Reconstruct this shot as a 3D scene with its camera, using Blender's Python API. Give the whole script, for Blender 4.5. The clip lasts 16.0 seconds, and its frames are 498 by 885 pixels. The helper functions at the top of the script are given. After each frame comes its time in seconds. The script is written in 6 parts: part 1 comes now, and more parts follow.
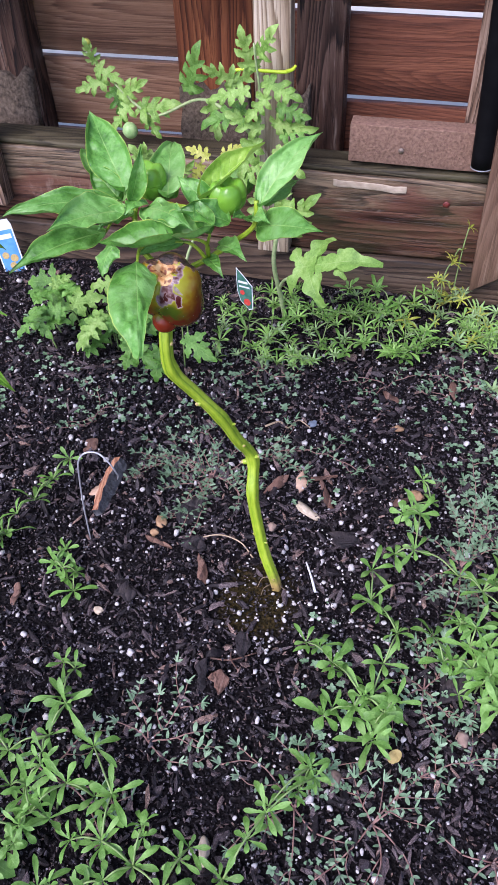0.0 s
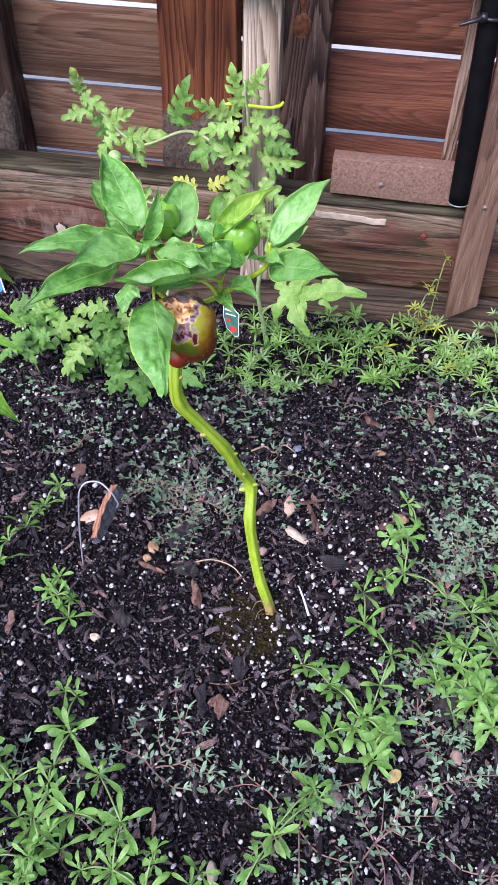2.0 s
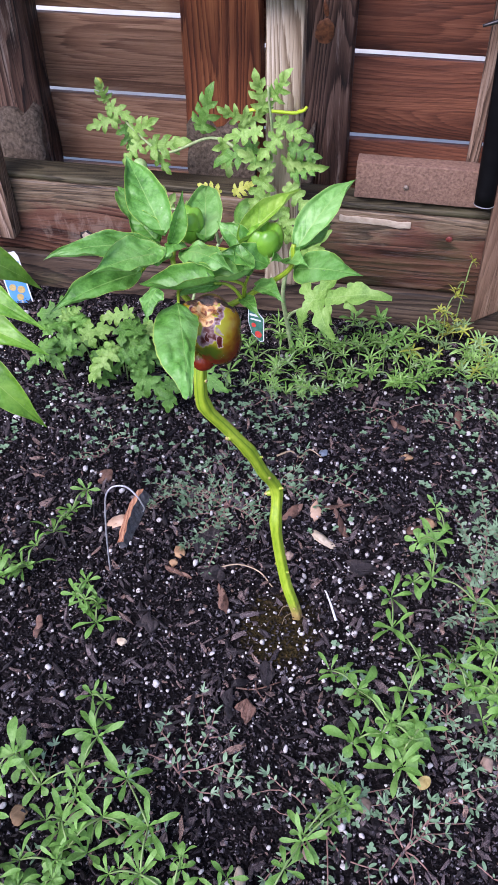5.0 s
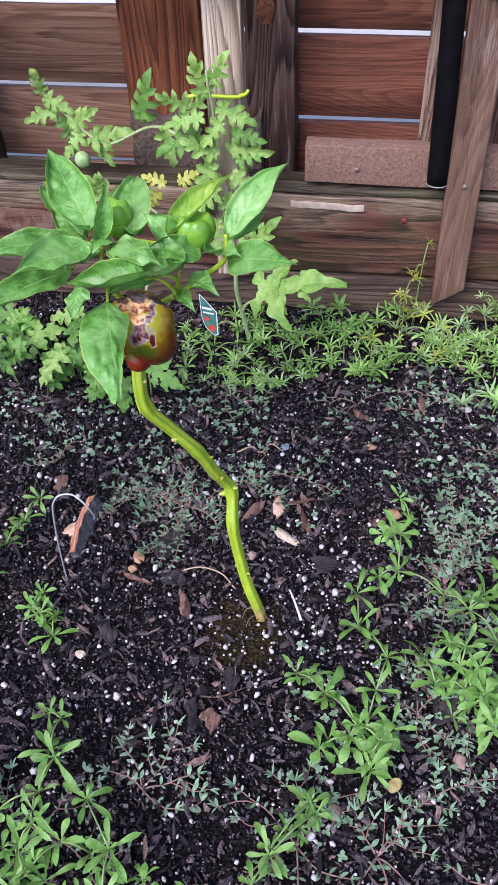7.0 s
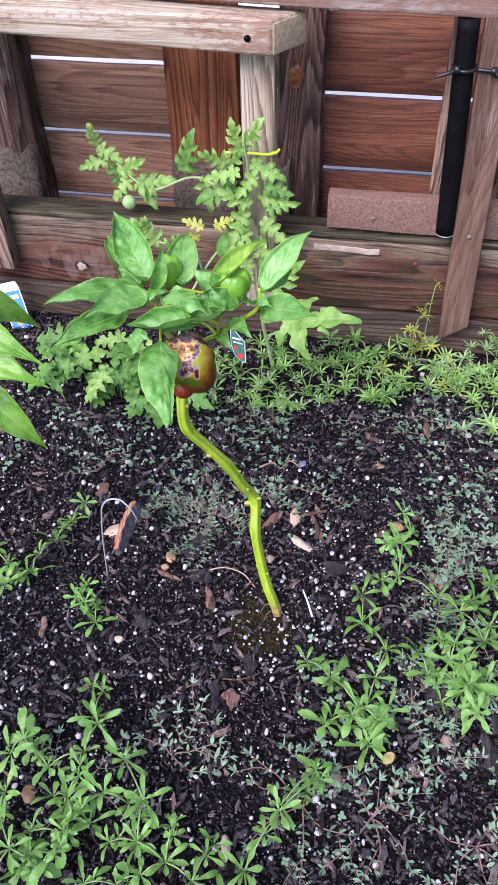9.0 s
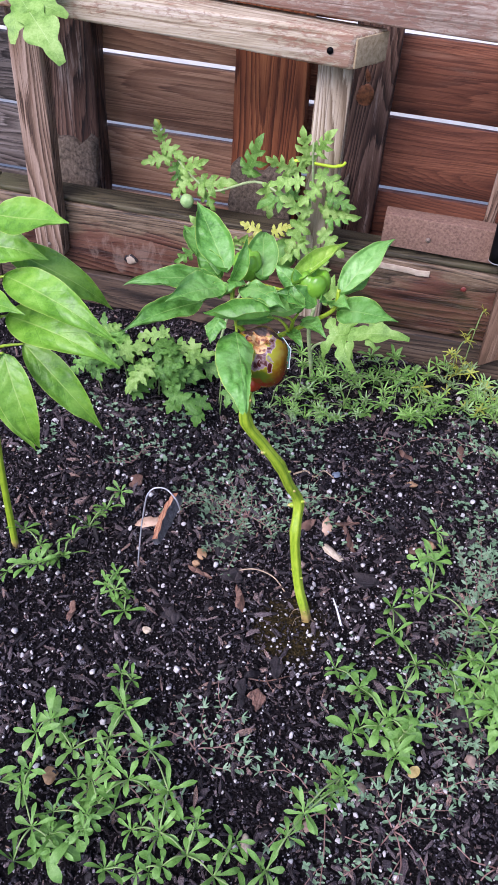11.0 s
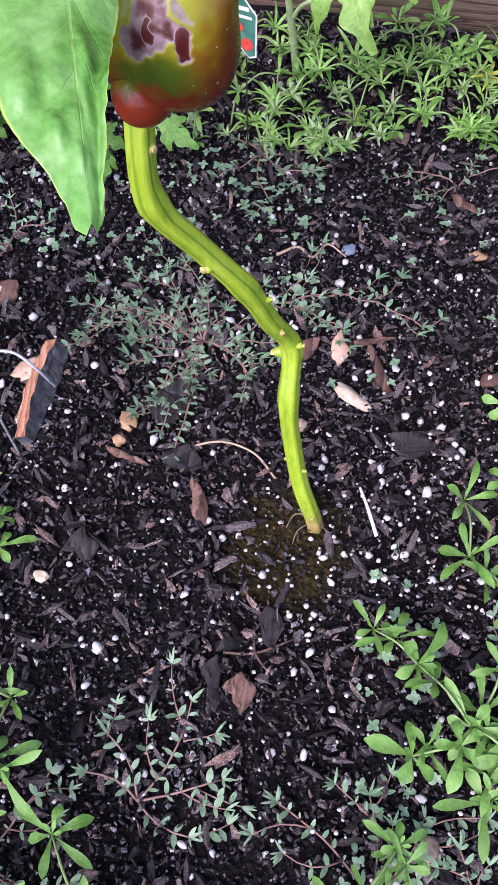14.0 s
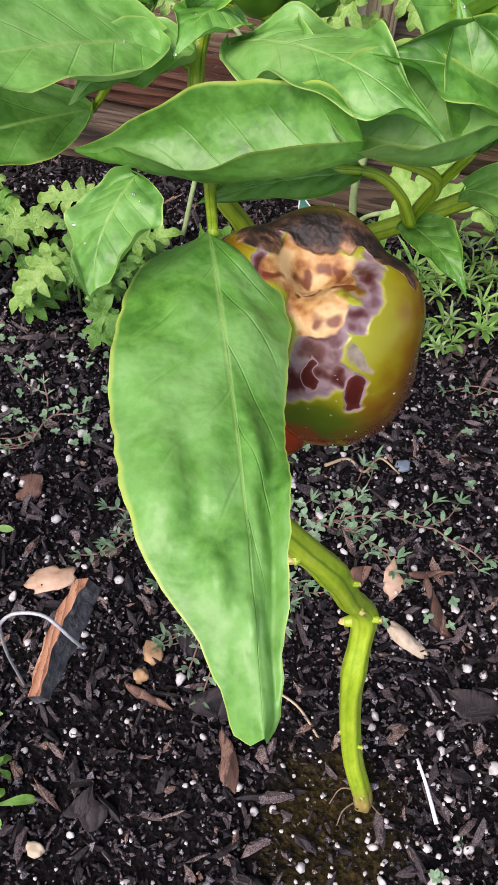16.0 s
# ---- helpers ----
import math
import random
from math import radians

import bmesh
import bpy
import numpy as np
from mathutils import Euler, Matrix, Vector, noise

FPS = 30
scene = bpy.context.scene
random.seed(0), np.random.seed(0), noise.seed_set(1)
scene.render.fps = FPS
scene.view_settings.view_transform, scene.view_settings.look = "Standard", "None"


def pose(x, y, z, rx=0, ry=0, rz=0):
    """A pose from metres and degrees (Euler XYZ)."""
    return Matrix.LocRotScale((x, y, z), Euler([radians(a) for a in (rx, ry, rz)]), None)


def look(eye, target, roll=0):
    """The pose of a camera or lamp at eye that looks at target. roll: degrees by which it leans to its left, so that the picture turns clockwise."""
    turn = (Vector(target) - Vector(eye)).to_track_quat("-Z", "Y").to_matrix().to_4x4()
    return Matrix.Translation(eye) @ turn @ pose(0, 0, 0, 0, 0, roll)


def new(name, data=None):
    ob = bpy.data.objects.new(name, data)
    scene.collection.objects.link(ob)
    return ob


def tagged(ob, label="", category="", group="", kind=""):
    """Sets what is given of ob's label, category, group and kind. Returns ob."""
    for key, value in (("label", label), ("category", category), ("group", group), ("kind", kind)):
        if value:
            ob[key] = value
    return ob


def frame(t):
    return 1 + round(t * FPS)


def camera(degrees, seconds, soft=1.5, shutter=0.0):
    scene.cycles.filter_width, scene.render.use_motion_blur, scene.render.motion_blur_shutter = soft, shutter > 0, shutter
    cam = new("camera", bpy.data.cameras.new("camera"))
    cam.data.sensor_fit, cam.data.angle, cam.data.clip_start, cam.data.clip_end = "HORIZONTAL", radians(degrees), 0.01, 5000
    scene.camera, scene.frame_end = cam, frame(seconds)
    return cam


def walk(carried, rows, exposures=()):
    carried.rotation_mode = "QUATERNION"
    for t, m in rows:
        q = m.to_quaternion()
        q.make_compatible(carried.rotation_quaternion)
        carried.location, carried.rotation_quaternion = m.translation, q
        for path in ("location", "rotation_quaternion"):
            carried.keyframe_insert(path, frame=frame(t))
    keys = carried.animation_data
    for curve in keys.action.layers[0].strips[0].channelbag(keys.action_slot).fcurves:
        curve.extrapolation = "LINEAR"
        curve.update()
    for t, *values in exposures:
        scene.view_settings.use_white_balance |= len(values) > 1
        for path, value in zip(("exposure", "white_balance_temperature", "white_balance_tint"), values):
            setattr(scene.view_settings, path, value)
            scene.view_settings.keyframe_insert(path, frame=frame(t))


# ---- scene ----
cam = camera(35.1, 16.0, soft=1.2)
PATH = [
    (0, (-0.117, 0.171, 1.064), (-0.469, 1.509, -0.381), -2.2),
    (0.5, (-0.153, 0.141, 1.078), (-0.447, 1.48, -0.379), -0.1),
    (1, (-0.178, 0.136, 1.09), (-0.43, 1.494, -0.357), 1.7),
    (1.5, (-0.195, 0.151, 1.097), (-0.413, 1.524, -0.342), 2.6),
    (2, (-0.189, 0.154, 1.1), (-0.415, 1.541, -0.323), 1.6),
    (2.5, (-0.167, 0.16, 1.104), (-0.417, 1.543, -0.318), 0.1),
    (3, (-0.184, 0.178, 1.07), (-0.46, 1.571, -0.339), -0.3),
    (3.2, (-0.198, 0.183, 1.078), (-0.486, 1.57, -0.334), -0.3),
    (5.5, (-0.174, 0.146, 1.105), (-0.474, 1.538, -0.299), -1.0),
    (6, (-0.151, 0.15, 1.124), (-0.455, 1.562, -0.259), -2.4),
    (6.5, (-0.159, 0.157, 1.128), (-0.409, 1.553, -0.283), -1.7),
    (7, (-0.148, 0.197, 1.071), (-0.401, 1.576, -0.356), -2.4),
    (7.5, (-0.169, 0.198, 1.099), (-0.422, 1.586, -0.319), -2.3),
    (8, (-0.152, 0.116, 1.22), (-0.428, 1.502, -0.195), -2.4),
    (8.5, (-0.163, 0.046, 1.199), (-0.432, 1.472, -0.176), -1.4),
    (9, (-0.137, 0.076, 1.2), (-0.434, 1.473, -0.2), -1.8),
    (9.2, (-0.147, 0.084, 1.183), (-0.441, 1.482, -0.217), -1.2),
    (11.3, (-0.232, 0.015, 1.179), (-0.496, 1.455, -0.184), 5.2),
    (11.5, (-0.234, 0.008, 1.189), (-0.468, 1.444, -0.184), 5.4),
    (12, (-0.19, 0.079, 1.144), (-0.33, 1.487, -0.269), 6.0),
    (12.5, (-0.16, 0.192, 1.07), (-0.248, 1.512, -0.43), 4.9),
    (13, (-0.239, 0.275, 0.987), (-0.288, 1.457, -0.626), 6.2),
    (13.5, (-0.198, 0.349, 0.905), (-0.315, 1.387, -0.801), 2.9),
    (14, (-0.292, 0.552, 0.767), (-0.414, 1.451, -1.015), 2.3),
    (14.5, (-0.355, 0.632, 0.739), (-0.489, 1.618, -0.995), 3.7),
    (15, (-0.354, 0.626, 0.722), (-0.522, 1.711, -0.949), 4.5),
    (15.5, (-0.342, 0.633, 0.733), (-0.511, 1.769, -0.905), 5.8),
    (16, (-0.372, 0.67, 0.739), (-0.534, 1.848, -0.869), 6.5),
]
walk(cam, [(t, look(eye, target, roll)) for t, eye, target, roll in PATH], exposures=((0.0, 1.04, 6000.0, 33.0), (0.5, 1.22, 6000.0, 33.0), (2.5, 1.2, 6000.0, 33.0), (5.5, 1.03, 6000.0, 33.0), (6.5, 1.1, 6000.0, 33.0), (7.2, 1.05, 6000.0, 33.0), (8.0, 1.22, 6000.0, 33.0), (9.0, 1.22, 6000.0, 33.0), (11.5, 1.0, 6000.0, 33.0), (13.0, 1.12, 6000.0, 33.0), (13.5, 1.16, 6000.0, 33.5), (14.0, 1.28, 6130.0, 37.0), (14.5, 1.32, 6400.0, 35.0), (15.0, 1.22, 6650.0, 29.5), (15.5, 1.15, 6850.0, 28.5), (16.0, 0.97, 6975.0, 24.5)))

# ---- light ----
SUN_UP, SUN_ROUND = 48.0, 205.0
world = bpy.data.worlds.new("world")
scene.world = world
world.use_nodes = True
wn = world.node_tree.nodes
wl = world.node_tree.links
sky = wn.new("ShaderNodeTexSky")
sky.sky_type = "NISHITA"
sky.sun_disc = False
sky.sun_elevation, sky.sun_rotation = radians(SUN_UP), radians(SUN_ROUND)
sky.dust_density, sky.air_density = 1.2, 1.0
wl.new(sky.outputs[0], wn["Background"].inputs[0])
wn["Background"].inputs[1].default_value = 0.12
sun = new("sun", bpy.data.lights.new("sun", "SUN"))
sun.data.energy, sun.data.angle, sun.data.color = 2.3, radians(38), (1.0, 0.96, 0.93)
a, e = radians(SUN_ROUND), radians(SUN_UP)
sun.matrix_world = look((8 * math.sin(a) * math.cos(e), 8 * math.cos(a) * math.cos(e), 8 * math.sin(e)), (0, 0, 0))


# ---- materials ----
class Mat:
    """A node material under construction: n() makes a node, links by socket."""

    def __init__(self, name):
        self.m = bpy.data.materials.new(name)
        self.m.use_nodes = True
        self.t = self.m.node_tree
        self.b = self.t.nodes["Principled BSDF"]
        self.out = self.t.nodes["Material Output"]

    def n(self, kind, **values):
        node = self.t.nodes.new("ShaderNode" + kind)
        for k, v in values.items():
            setattr(node, k, v)
        return node

    def put(self, a, b):
        self.t.links.new(a, b)

    def val(self, socket, v):
        if isinstance(v, bpy.types.NodeSocket):
            self.t.links.new(v, socket)
        else:
            socket.default_value = v

    def math(self, op, a, b=0.0, c=0.0, clamp=False):
        node = self.n("Math", operation=op, use_clamp=clamp)
        for s, v in zip(node.inputs, (a, b, c)):
            self.val(s, v)
        return node.outputs[0]

    def coords(self, which="Object", scale=(1, 1, 1), shuffle=0.0):
        tc = self.n("TexCoord")
        src = tc.outputs[which]
        if shuffle:
            info = self.n("ObjectInfo")
            src2 = self.n("VectorMath", operation="ADD")
            self.put(src, src2.inputs[0])
            off = self.math("MULTIPLY", info.outputs["Random"], shuffle)
            comb = self.n("CombineXYZ")
            for s in comb.inputs:
                self.put(off, s)
            self.put(comb.outputs[0], src2.inputs[1])
            src = src2.outputs[0]
        mp = self.n("Mapping")
        mp.inputs["Scale"].default_value = scale
        self.put(src, mp.inputs["Vector"])
        return mp.outputs[0]

    def noise(self, vec, scale=5.0, detail=6.0, rough=0.6, dist=0.0):
        node = self.n("TexNoise")
        self.put(vec, node.inputs["Vector"])
        for k, v in (("Scale", scale), ("Detail", detail), ("Roughness", rough), ("Distortion", dist)):
            node.inputs[k].default_value = v
        return node.outputs["Fac"]

    def ramp(self, fac, stops):
        node = self.n("ValToRGB")
        els = node.color_ramp.elements
        while len(els) < len(stops):
            els.new(0.5)
        for el, (p, c) in zip(els, stops):
            el.position, el.color = p, (*c, 1)
        self.put(fac, node.inputs[0])
        return node.outputs[0]

    def mix(self, fac, a, b, blend="MIX"):
        node = self.n("Mix", data_type="RGBA", blend_type=blend)
        self.val(node.inputs[0], fac)
        self.val(node.inputs[6], a if not isinstance(a, tuple) else (*a, 1))
        self.val(node.inputs[7], b if not isinstance(b, tuple) else (*b, 1))
        return node.outputs[2]

    def step(self, v, lo, hi):
        node = self.n("MapRange", interpolation_type="SMOOTHSTEP")
        self.val(node.inputs[0], v)
        node.inputs[1].default_value, node.inputs[2].default_value = lo, hi
        return node.outputs[0]

    def bump(self, height, strength=0.3, distance=0.002):
        node = self.n("Bump")
        node.inputs["Strength"].default_value, node.inputs["Distance"].default_value = strength, distance
        self.val(node.inputs["Height"], height)
        self.put(node.outputs[0], self.b.inputs["Normal"])
        return node.outputs[0]

    def done(self, color=None, rough=0.6, metal=0.0, spec=0.5):
        if color is not None:
            self.val(self.b.inputs["Base Color"], (*color, 1) if isinstance(color, tuple) else color)
        self.val(self.b.inputs["Roughness"], rough)
        self.b.inputs["Metallic"].default_value = metal
        self.b.inputs["Specular IOR Level"].default_value = spec
        return self.m


def wood(name, axis, dark, mid, light, weather=(0.4, 0.36, 0.32), worn=0.2, ring=1.0, rough=0.65, grain=38.0, streak=1.0, algae=0.0, check=0.75, top=None, knot=None):
    """Sawn wood with its grain along one axis, growth rings, pale worn fibre and dark stains."""
    k = Mat(name)
    ax = "xyz".index(axis)

    def stretch(across, along):
        out = [across] * 3
        out[ax] = along
        return tuple(out)

    if knot:
        sep = k.n("SeparateXYZ")
        k.put(k.coords(), sep.inputs[0])
        dx = k.math("DIVIDE", k.math("SUBTRACT", sep.outputs[0], knot[0]), 0.15)
        dz = k.math("SUBTRACT", sep.outputs[2], knot[1])
        d2 = k.math("MULTIPLY_ADD", dx, dx, k.math("POWER", k.math("DIVIDE", k.math("ABSOLUTE", dz), 0.062), 2.0))
        near = k.math("POWER", 2.718, k.math("MULTIPLY", d2, -1.0))

    def grainwise(scale, shuffle):
        """Coordinates along the grain, spread apart round the knot where there is one."""
        if not knot:
            return k.coords(scale=scale, shuffle=shuffle)
        shift = k.n("CombineXYZ")
        k.put(k.math("MULTIPLY", k.math("MULTIPLY", dz, -0.82), near), shift.inputs[2])
        add = k.n("VectorMath", operation="ADD")
        k.put(k.coords(shuffle=shuffle), add.inputs[0])
        k.put(shift.outputs[0], add.inputs[1])
        mp = k.n("Mapping")
        mp.inputs["Scale"].default_value = scale
        k.put(add.outputs[0], mp.inputs["Vector"])
        return mp.outputs[0]

    g = k.noise(grainwise(stretch(grain * 4.0, 3.6), 37.0), 1.0, 7, 0.72, 0.35)
    f = k.noise(k.coords(scale=stretch(grain * 22, 26.0), shuffle=11.0), 1.0, 3, 0.65)
    b = k.noise(k.coords(scale=stretch(11.0, 3.0), shuffle=23.0), 1.0, 5, 0.65, 0.5)
    low = k.noise(grainwise(stretch(8.0, 0.75), 19.0), 1.0, 1.5, 0.45, 0.25)
    rings = k.math("FRACT", k.math("ADD", k.math("MULTIPLY", low, 34.0), k.math("MULTIPLY", g, 1.0)))
    late = k.math("MULTIPLY", k.math("POWER", rings, 1.6), k.math("SUBTRACT", 1.0, k.step(rings, 0.86, 1.0)))
    broad = k.noise(grainwise(stretch(13.0, 1.1), 29.0), 1.0, 3, 0.55)
    mixed = k.math("ADD", k.math("ADD", k.math("MULTIPLY", g, 0.36), k.math("MULTIPLY", broad, 0.32)), k.math("MULTIPLY_ADD", late, -0.2 * ring, 0.05 * ring + 0.07))
    mixed = k.math("ADD", mixed, k.math("MULTIPLY", f, 0.16))
    col = k.ramp(mixed, [(0.37, dark), (0.49, mid), (0.62, light)])
    col = k.mix(k.math("MULTIPLY", k.step(b, 0.52, 0.8), 0.4), col, dark)
    worn_mask = k.math("MULTIPLY", k.step(k.math("ADD", k.math("MULTIPLY", g, 0.5), k.math("MULTIPLY", b, 0.5)), 0.53, 0.66), worn)
    col = k.mix(worn_mask, col, weather)
    crack = k.noise(k.coords(scale=stretch(grain * 2.6, 1.5), shuffle=41.0), 1.0, 4, 0.55, 0.3)
    crack = k.math("SUBTRACT", 1.0, k.step(k.math("ABSOLUTE", k.math("SUBTRACT", crack, 0.47)), 0.002, 0.014))
    col = k.mix(k.math("MULTIPLY", crack, check), col, dark)
    fleck = k.math("MULTIPLY", k.step(f, 0.58, 0.74), 0.16 * streak)
    col = k.mix(fleck, col, dark)
    if top:
        sep = k.n("SeparateXYZ")
        k.put(k.coords(), sep.inputs[0])
        edge = k.math("ADD", k.math("MULTIPLY_ADD", sep.outputs[0], -0.03, k.math("SUBTRACT", sep.outputs[2], 0.09)), k.math("MULTIPLY", k.math("SUBTRACT", k.noise(k.coords(scale=(5.0, 5.0, 9.0)), 1.0, 5, 0.65), 0.5), 0.22))
        bare = k.math("MULTIPLY", k.step(edge, 0.17, 0.22), k.step(k.math("ADD", g, k.math("MULTIPLY", f, 0.3)), 0.5, 0.78))
        col = k.mix(k.math("MULTIPLY", k.step(edge, 0.16, 0.2), 0.8), col, k.ramp(mixed, [(0.4, (0.018, 0.014, 0.007)), (0.5, (0.075, 0.052, 0.029)), (0.64, (0.2, 0.142, 0.082))]))
        col = k.mix(k.math("MULTIPLY", bare, 0.28), col, top)
    if knot:
        pale = k.noise(k.coords(scale=(42.0, 42.0, 17.0)), 1.0, 4, 0.62, 0.4)
        pale = k.math("MULTIPLY", k.step(k.math("MULTIPLY", pale, k.step(d2, 2.2, 0.1)), 0.42, 0.58), 0.26)
        col = k.mix(pale, col, (0.34, 0.28, 0.22))
    if algae:
        green = k.noise(k.coords(scale=(2.6, 2.6, 7.0), shuffle=3.0), 1.0, 4, 0.6)
        col = k.mix(k.math("MULTIPLY", k.step(green, 0.5, 0.68), algae), col, (0.06, 0.065, 0.026))
    k.bump(k.math("SUBTRACT", k.math("ADD", k.math("MULTIPLY", mixed, 0.7), k.math("MULTIPLY", f, 0.5)), k.math("MULTIPLY", crack, 0.4)), 0.6, 0.003)
    return k.done(col, k.math("ADD", k.math("MULTIPLY", g, 0.3), rough - 0.15), spec=0.35)


def leaf_mat(name, low, mid, high, vein, veins=7.0, rough=0.36, glow=0.26, edge=None, spec=0.5, pucker=0.5):
    """A leaf blade: pale midrib, thin side veins with the flesh puffed up between them, mottled green, some light passing through."""
    k = Mat(name)
    uv = k.n("TexCoord").outputs["UV"]
    sep = k.n("SeparateXYZ")
    k.put(uv, sep.inputs[0])
    u, v = sep.outputs[0], sep.outputs[1]
    off = k.math("ABSOLUTE", k.math("SUBTRACT", u, 0.5))
    vo = k.coords(shuffle=9.0)
    n1 = k.noise(vo, 55.0, 2.5, 0.5, 0.1)
    n2 = k.noise(vo, 300.0, 3, 0.6)
    n3 = k.noise(vo, 17.0, 2, 0.5)
    midrib = k.math("SUBTRACT", 1.0, k.step(k.math("DIVIDE", off, k.math("SUBTRACT", 1.25, v)), 0.006, 0.026))
    run = k.math("SUBTRACT", k.math("MULTIPLY", v, veins), k.math("MULTIPLY", k.math("POWER", off, 0.8), 2.6))
    ph = k.math("FRACT", k.math("ADD", k.math("ADD", run, k.math("MULTIPLY", n3, 0.9)), k.math("MULTIPLY", k.math("GREATER_THAN", u, 0.5), 0.37)))
    tri = k.math("ABSOLUTE", k.math("SUBTRACT", ph, 0.5))
    inner = k.math("MULTIPLY", k.math("SUBTRACT", 1.0, k.step(off, 0.3, 0.47)), k.math("SUBTRACT", 1.0, k.step(v, 0.62, 0.86)))
    side = k.math("MULTIPLY", k.math("SUBTRACT", 1.0, k.step(tri, 0.004, 0.045)), inner)
    puff = k.math("MULTIPLY", k.math("MULTIPLY", k.step(tri, 0.0, 0.4), 0.7), inner)
    tone = k.math("ADD", k.math("ADD", k.math("MULTIPLY", n1, 0.4), k.math("MULTIPLY", n2, 0.25)), k.math("MULTIPLY", n3, 0.35))
    col = k.ramp(tone, [(0.4, low), (0.5, mid), (0.62, high)])
    shade = k.math("MULTIPLY_ADD", k.n("ObjectInfo").outputs["Random"], 0.2, 0.84)
    col = k.mix(1.0, col, k.ramp(shade, [(0.0, (0, 0, 0)), (1.0, (1, 1, 1))]), "MULTIPLY")
    col = k.mix(k.math("MAXIMUM", k.math("MULTIPLY", midrib, 0.62), k.math("MULTIPLY", side, 0.08)), col, vein)
    if edge:
        col = k.mix(k.math("MULTIPLY", k.step(k.math("ADD", off, k.math("MULTIPLY", n1, 0.02)), 0.484, 0.505), 0.85), col, edge)
    fine = k.noise(vo, 135.0, 2, 0.5, 0.0)
    h = k.math("ADD", k.math("MULTIPLY", k.math("ADD", k.math("MULTIPLY_ADD", fine, 0.65, n1), k.math("MULTIPLY", puff, 0.35)), pucker), k.math("MULTIPLY", k.math("MAXIMUM", midrib, side), -0.06))
    nrm = k.bump(k.math("ADD", h, k.math("MULTIPLY", n2, 0.06)), 0.6, 0.004)
    m = k.done(col, k.math("ADD", rough - 0.08, k.math("MULTIPLY", k.math("ADD", n2, n1), 0.1)), spec=spec)
    tr = k.n("BsdfTranslucent")
    k.put(k.mix(0.4, col, vein), tr.inputs[0])
    k.put(nrm, tr.inputs["Normal"])
    ms = k.n("MixShader")
    ms.inputs[0].default_value = glow
    k.put(k.b.outputs[0], ms.inputs[1])
    k.put(tr.outputs[0], ms.inputs[2])
    k.put(ms.outputs[0], k.out.inputs[0])
    return m


def plain(name, low, high, scale=60.0, rough=0.5, metal=0.0, bump=0.2, spec=0.5, dist=0.001):
    """A surface mottled between two colours, with fine relief."""
    k = Mat(name)
    v = k.coords(shuffle=5.0)
    n = k.noise(v, scale, 5, 0.6, 0.3)
    k.bump(n, bump, dist)
    return k.done(k.ramp(n, [(0.3, low), (0.7, high)]), rough, metal, spec)


def island(name, stops, scale=150.0, rough=0.7, bump=0.4, spec=0.4):
    """Loose bits, each of its own tone."""
    k = Mat(name)
    geo = k.n("NewGeometry")
    n = k.noise(k.coords(), scale, 4, 0.6)
    col = k.ramp(geo.outputs["Random Per Island"], stops)
    grit = k.noise(k.coords(), scale * 5, 3, 0.6)
    col = k.mix(k.math("MULTIPLY", k.step(n, 0.35, 0.7), 0.5), col, tuple(c * 0.45 for c in stops[len(stops) // 2][1]))
    col = k.mix(k.math("MULTIPLY", k.step(grit, 0.62, 0.4), 0.75), col, stops[0][1])
    k.bump(k.math("ADD", n, k.math("MULTIPLY", grit, 0.6)), bump, 0.0016)
    return k.done(col, rough, spec=spec)


def soil_mat():
    k = Mat("soil")
    v = k.coords()
    a = k.noise(v, 22.0, 8, 0.7, 0.4)
    b = k.noise(v, 160.0, 6, 0.7)
    vor = k.n("TexVoronoi")
    vor.inputs["Scale"].default_value = 190.0
    k.put(v, vor.inputs["Vector"])
    col = k.ramp(k.math("ADD", k.math("MULTIPLY", a, 0.4), k.math("MULTIPLY", b, 0.6)), [(0.4, (0.0014, 0.0012, 0.0014)), (0.55, (0.008, 0.0068, 0.0075)), (0.7, (0.065, 0.056, 0.06))])
    # a mossy, olive-brown crust in front of the stem's foot
    sep = k.n("SeparateXYZ")
    k.put(v, sep.inputs[0])
    dx = k.math("MULTIPLY", k.math("ADD", sep.outputs[0], 0.285), 14.0)
    dy = k.math("MULTIPLY", k.math("SUBTRACT", sep.outputs[1], 0.822), 12.0)
    d = k.math("SQRT", k.math("ADD", k.math("MULTIPLY", dx, dx), k.math("MULTIPLY", dy, dy)))
    d = k.math("ADD", d, k.math("MULTIPLY", k.math("SUBTRACT", k.noise(v, 50.0, 4), 0.5), 1.4))
    moss = k.ramp(b, [(0.35, (0.006, 0.005, 0.002)), (0.55, (0.03, 0.023, 0.007)), (0.72, (0.1, 0.066, 0.022))])
    col = k.mix(k.math("SUBTRACT", 1.0, k.step(d, 0.55, 1.05)), col, moss)
    k.bump(k.math("ADD", b, k.math("MULTIPLY", vor.outputs["Distance"], 0.8)), 0.9, 0.006)
    return k.done(col, k.math("ADD", 0.5, k.math("MULTIPLY", b, 0.4)), spec=0.1)


